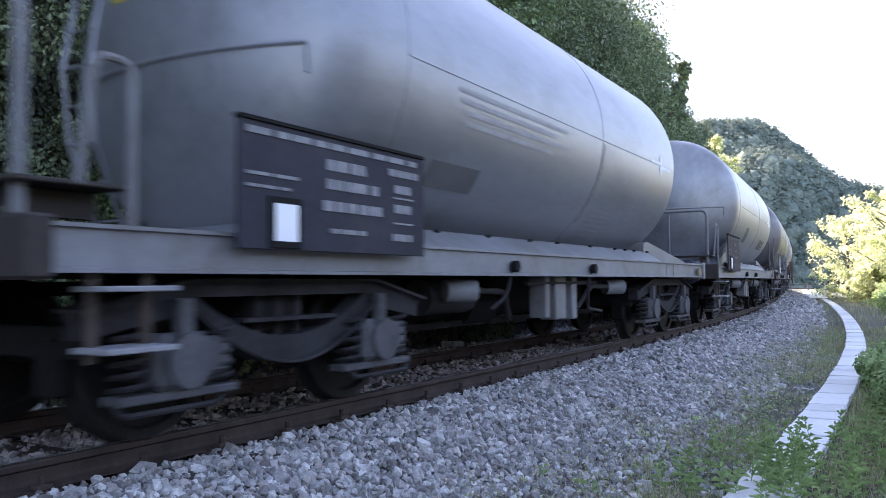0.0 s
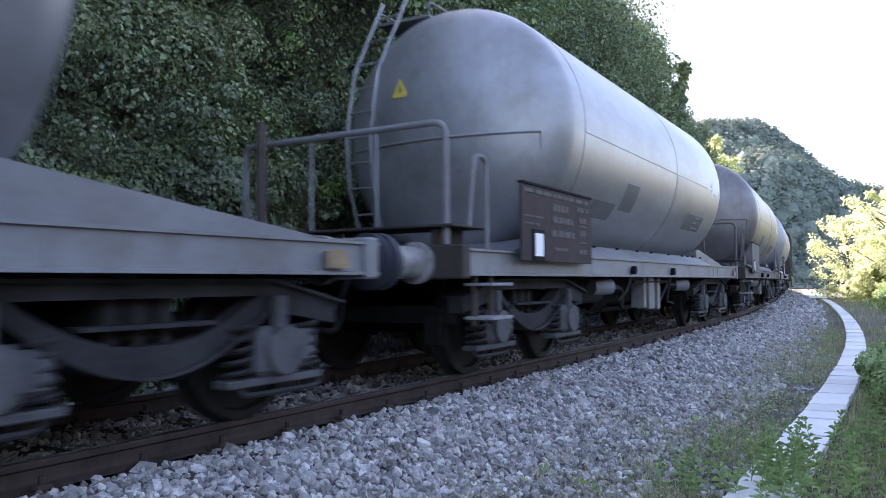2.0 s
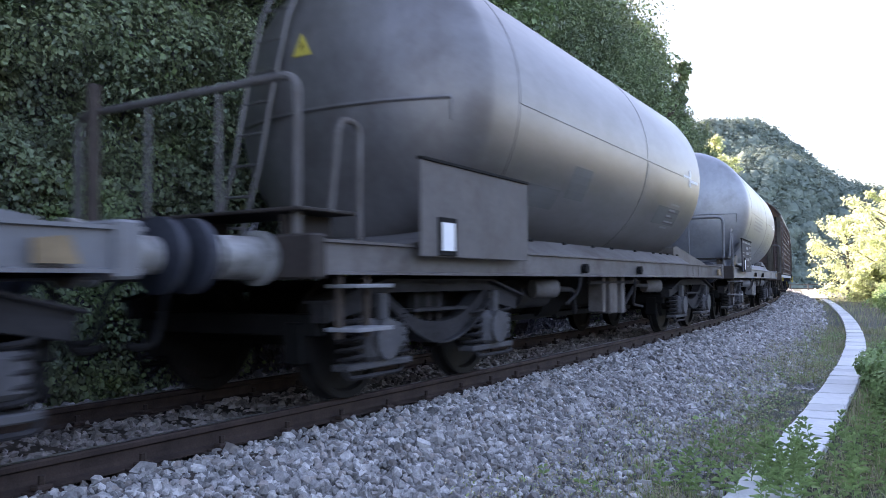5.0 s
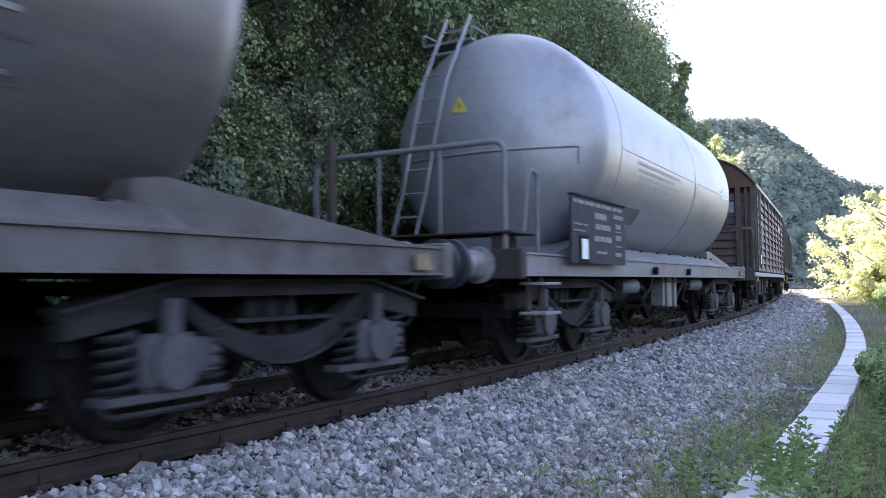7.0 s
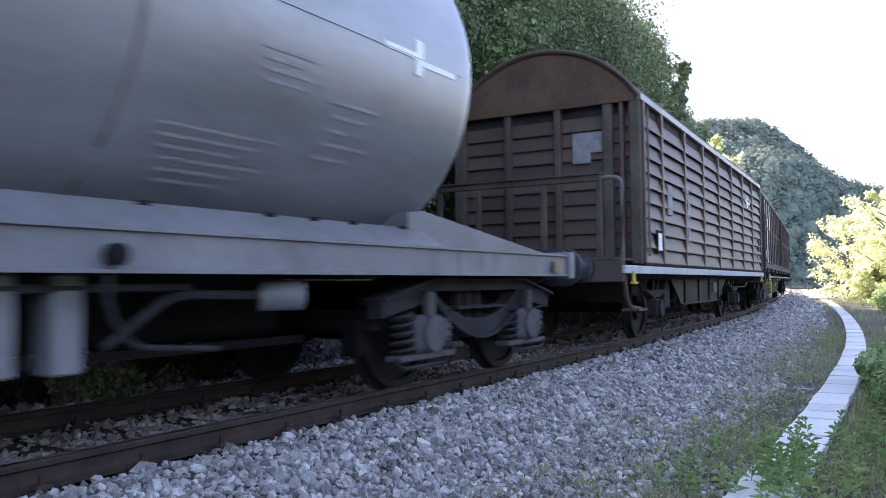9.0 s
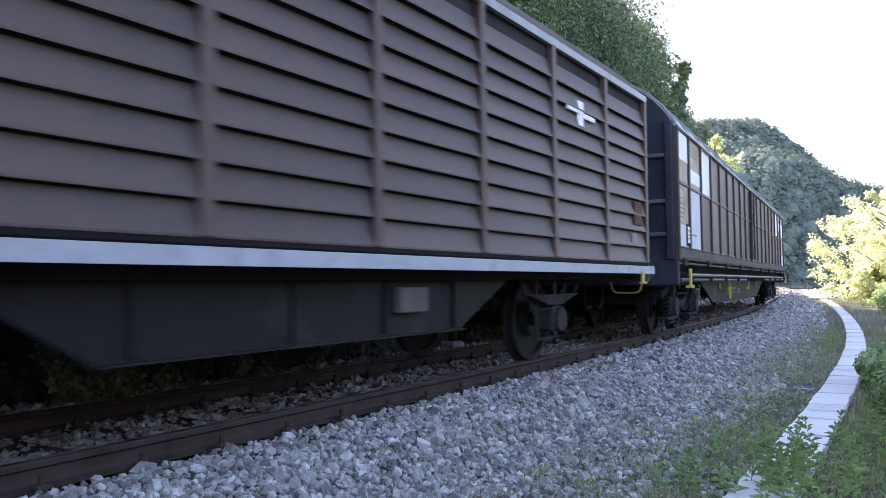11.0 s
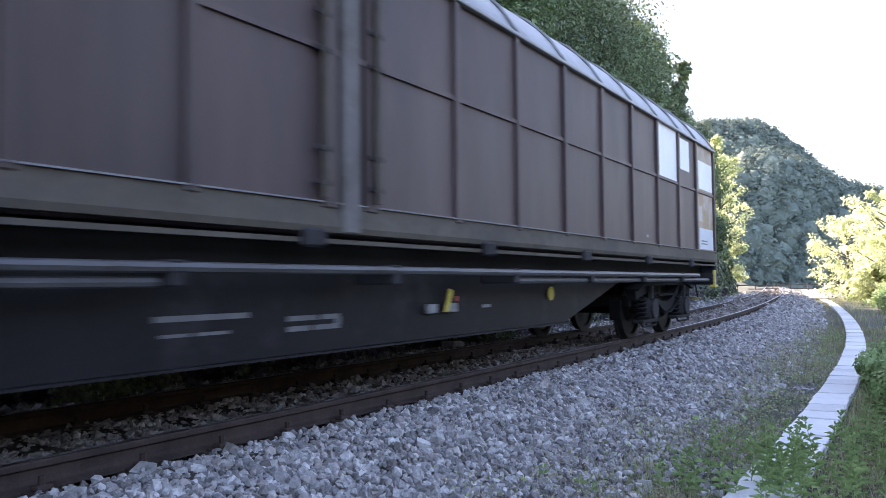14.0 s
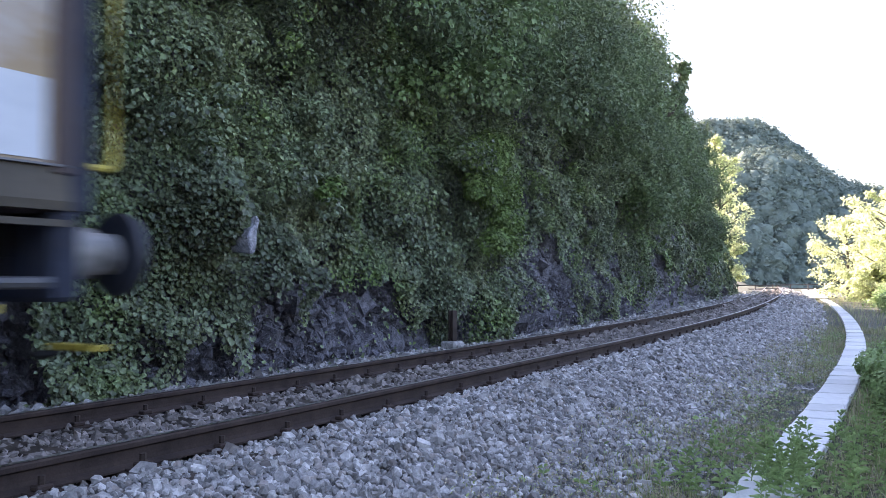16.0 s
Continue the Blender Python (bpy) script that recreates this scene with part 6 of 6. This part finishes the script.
        box(bm, xs - 0.13, xs + 0.13, -hy - 0.15, -hy - 0.06, 0.76, 0.8, 0.006)
        part("yellow_step", bm, M_YELLOW, w, "yellow painted step bracket")
    # labels on the pale panels
    part("label_clip", box(bmesh.new(), x0 + 0.80, x0 + 1.04, -hy - 0.03, -hy - 0.013, 1.44, 1.78), M_DARK, w)
    part("label_paper", box(bmesh.new(), x0 + 0.83, x0 + 1.01, -hy - 0.034, -hy - 0.031, 1.48, 1.74), M_WHITE, w, "white paper label in a clip")
    part("pale_patch", box(bmesh.new(), x0 + 0.06, x0 + 0.75, -hy - 0.018, -hy - 0.013, 1.42, 1.75), M_PALE, w)
    part("pale_patch", box(bmesh.new(), x1 - 1.05, x1 - 0.1, -hy - 0.018, -hy - 0.013, 1.42, 1.78), M_PALE, w)
    part("pale_patch", box(bmesh.new(), x1 - 1.05, x1 - 0.1, -hy - 0.018, -hy - 0.013, 2.46, 2.95), M_WHITE, w)
    part("pale_patch", box(bmesh.new(), 18.79, 19.42, -hy - 0.018, -hy - 0.013, 2.66, 3.16), M_WHITE, w)
    # lettering and labels on the girder
    bars(w, 9.27, 0.66, 1.0, [(0, 0.035, [(0, 0.71)]), (-0.09, 0.02, [(0.05, 0.2), (0.3, 0.25)])], -1.024, M_GREYBAR)
    bars(w, 10.33, 0.55, 1.0, [(0.0, 0.035, [(0, 0.22), (0.26, 0.28)]), (0.07, 0.035, [(0, 0.3), (0.34, 0.2)])], -1.024, M_GREYBAR)
    bars(w, 6.74, 0.58, 1.0, [(0, 0.05, [(0, 0.06), (4.08, 0.06)])], -1.024, M_GREYBAR)
    bars(w, 13.0, 0.63, 1.0, [(0, 0.03, [(0, 0.16)])], -1.024, M_FADED)
    for a in (11.94, 12.27):
        box_ = part("brake_label_box", box(bmesh.new(), a + 0.04, a + 0.18, -1.08, -1.03, 0.61, 0.69, 0.008), M_FADED, w, "small white brake indicator box")
    part("brake_lever", prism(bmesh.new(), [(12.2, 0.62), (12.26, 0.62), (12.34, 0.80), (12.28, 0.82)], -1.1, -1.085), M_YELLOW, w, "yellow brake changeover lever")
    part("lever_stop", box(bmesh.new(), 12.4, 12.44, -1.09, -1.081, 0.71, 0.75), M_RED, w)
    part("oval_plate", lathe(bmesh.new(), [(-1.03, 0.05), (-1.05, 0.08), (-1.055, 0.05)], 16, "Y", (14.55, 0, 0.74)), M_YELLOW, w, "small yellow round plate")
    part("small_label", box(bmesh.new(), 17.05, 17.15, -hy - 0.018, -hy - 0.013, 1.48, 1.52), M_FADED, w)
    # faint lines of writing on the ochre panels
    bars(w, x0 + 0.12, 1.86, 1.0, [(0.0, 0.022, [(0, 0.5)]), (0.07, 0.022, [(0.02, 0.55)]), (0.14, 0.022, [(0, 0.46), (0.5, 0.1)]), (0.21, 0.03, [(0.04, 0.5)]), (0.3, 0.022, [(0.1, 0.3)])], -hy - 0.014, M_INK)
    bars(w, 2.03, 1.62, 1.0, [(0, 0.025, [(0, 0.34)])], -hy - 0.016, M_INK)
    bars(w, 1.95, 2.95, 1.0, [(0, 0.02, [(0, 0.7)]), (0.07, 0.02, [(0.05, 0.6)]), (0.14, 0.02, [(0, 0.65)])], -hy - 0.014, M_INK)
    part("pale_patch", box(bmesh.new(), x0 + 0.07, x0 + 0.55, -hy - 0.0128, -hy - 0.0122, 1.82, 2.3), M_WORN, w)
    bars(w, x1 - 0.95, 1.5, 1.0, [(0, 0.02, [(0, 0.42)]), (0.05, 0.02, [(0, 0.4)])], -hy - 0.02, M_INK)
    part("pale_patch", box(bmesh.new(), x1 - 1.04, x1 - 0.84, -hy - 0.0128, -hy - 0.0122, 1.9, 2.16), M_WORN, w)
    for zz in (1.66, 1.44):
        part("label_line", box(bmesh.new(), x0 + 0.07, x0 + 0.24, -hy - 0.0195, -hy - 0.0185, zz, zz + 0.012), M_INK, w)
    for zz in (1.54, 1.6, 1.67):
        part("label_line", box(bmesh.new(), x0 + 0.83, x0 + 1.01, -hy - 0.0365, -hy - 0.0345, zz, zz + 0.012), M_DARK, w)
    # hinged latches on the posts where the two walls meet
    for xx, sd in ((10.24, -1), (10.8, 1)):
        for zz in (1.5, 1.72, 2.36, 2.6):
            part("latch", box(bmesh.new(), xx - 0.07, xx + 0.07, -hy - 0.075, -hy - 0.05, zz, zz + 0.035, 0.006), M_BOGIE, w)
        part("latch_bar", rod(bmesh.new(), (xx, -hy - 0.075, 1.42), (xx, -hy - 0.075, 3.2), 0.022, 8), M_OLIVE, w)
    part("centre_pillar", box(bmesh.new(), 10.44, 10.62, -hy - 0.065, -hy, 1.2, 3.22, 0.012), M_FRAME_BROWN, w)
    part("corner_post", box(bmesh.new(), x0 - 0.02, x0 + 0.1, -hy - 0.06, -hy + 0.06, 1.18, 3.24, 0.01), M_RUSTF, w, "rust-brown corner post")
    part("corner_rail", pipe(bmesh.new(), rounded([(x1 + 0.03, -hy + 0.03, 1.42), (x1 + 0.26, -hy + 0.03, 1.42), (x1 + 0.26, -hy + 0.03, 2.4), (x1 + 0.03, -hy + 0.03, 2.4)], 0.06, 4), 0.017, 8), M_YELLOW, w, "yellow vertical grab rail")
    part("pale_patch", box(bmesh.new(), x0 + 0.1, x0 + 1.02, -hy - 0.018, -hy - 0.013, 2.78, 3.2), M_WHITE, w)
    part("pale_patch", box(bmesh.new(), x0 + 1.22, x0 + 2.2, -hy - 0.018, -hy - 0.013, 2.5, 2.72), M_WHITE, w)
    bm = pipe(bmesh.new(), [(7.92 + 0.19 * math.cos(k * math.pi / 12), -1.15, 0.64 + 0.19 * math.sin(k * math.pi / 12)) for k in range(25)], 0.02, 6)
    for k in range(3):
        rod(bm, (7.92, -1.15, 0.64), (7.92 + 0.19 * math.cos(0.5 + 2.094 * k), -1.15, 0.64 + 0.19 * math.sin(0.5 + 2.094 * k)), 0.016, 6)
    rod(bm, (7.92, -1.17, 0.64), (7.92, -1.03, 0.64), 0.035, 10)
    part("hand_wheel", bm, M_YELLOW, w, "yellow spoked brake handwheel")
    part("oval_plate", lathe(bmesh.new(), [(-1.03, 0.05), (-1.05, 0.08), (-1.055, 0.05)], 16, "Y", (7.15, 0, 0.74)), M_YELLOW, w, "small yellow round plate")
    bars(w, 6.42, 0.56, 1.0, [(0, 0.03, words(0, 0.3, 3)), (0.06, 0.03, words(0.02, 0.26, 3))], -1.024, M_GREYBAR)
    buffers(w, 0.0, 1, M_BUFSTEEL)
    buffers(w, L, -1, M_BUFFER)
    bogie(w, 2.47, M_SHADESTEEL, M_BOGIE)
    bogie(w, 18.95, M_SHADESTEEL, M_BOGIE)
    return w, s0, 2.47, 18.95


TRAIN = [tank_wagon(0.05, "dull grey cement tank wagon with a dark lettered board", M_BOARD, True, TANK_PAINTS[0], M_FRAME, 0.3, aside=0.38),
         tank_wagon(13.44, "dull grey cement tank wagon with a dark rusty board", M_BOARDR, False, TANK_PAINTS[1], M_FRAME, 0.3, 7.22, 1.63, 0.38),
         tank_wagon(26.95, "dusty grey cement tank wagon with a bare board", M_BOARDG, False, TANK_PAINTS[2], M_FRAME_BROWN),
         tank_wagon(40.4, "light grey cement tank wagon with a dark lettered board", M_BOARD, True, TANK_PAINTS[3], M_FRAME),
         slat_wagon(53.85), sliding_wall_wagon(67.65)]


def motions():
    """The train rolls along the track; every wheelset turns with the way that it has gone."""
    for w, s0, p1, p2 in TRAIN:
        rows = []
        for k in range(65):
            t = k * 0.25
            a, b = s0 + p1 - gone(t), s0 + p2 - gone(t)
            ax, ay = at(a, 0)
            bx, by = at(b, 0)
            h = math.atan2(by - ay, bx - ax)
            rows.append((t, pose(float(ax) - p1 * math.cos(h), float(ay) - p1 * math.sin(h), 0, 0, 0, math.degrees(h))))
        walk(w, rows)
    for ws in SPIN:
        x = ws.location.x
        walk(ws, [(k * 0.1, pose(x, 0, WHEEL_R, 0, -math.degrees(gone(k * 0.1) / WHEEL_R), 0)) for k in range(161)])


motions()
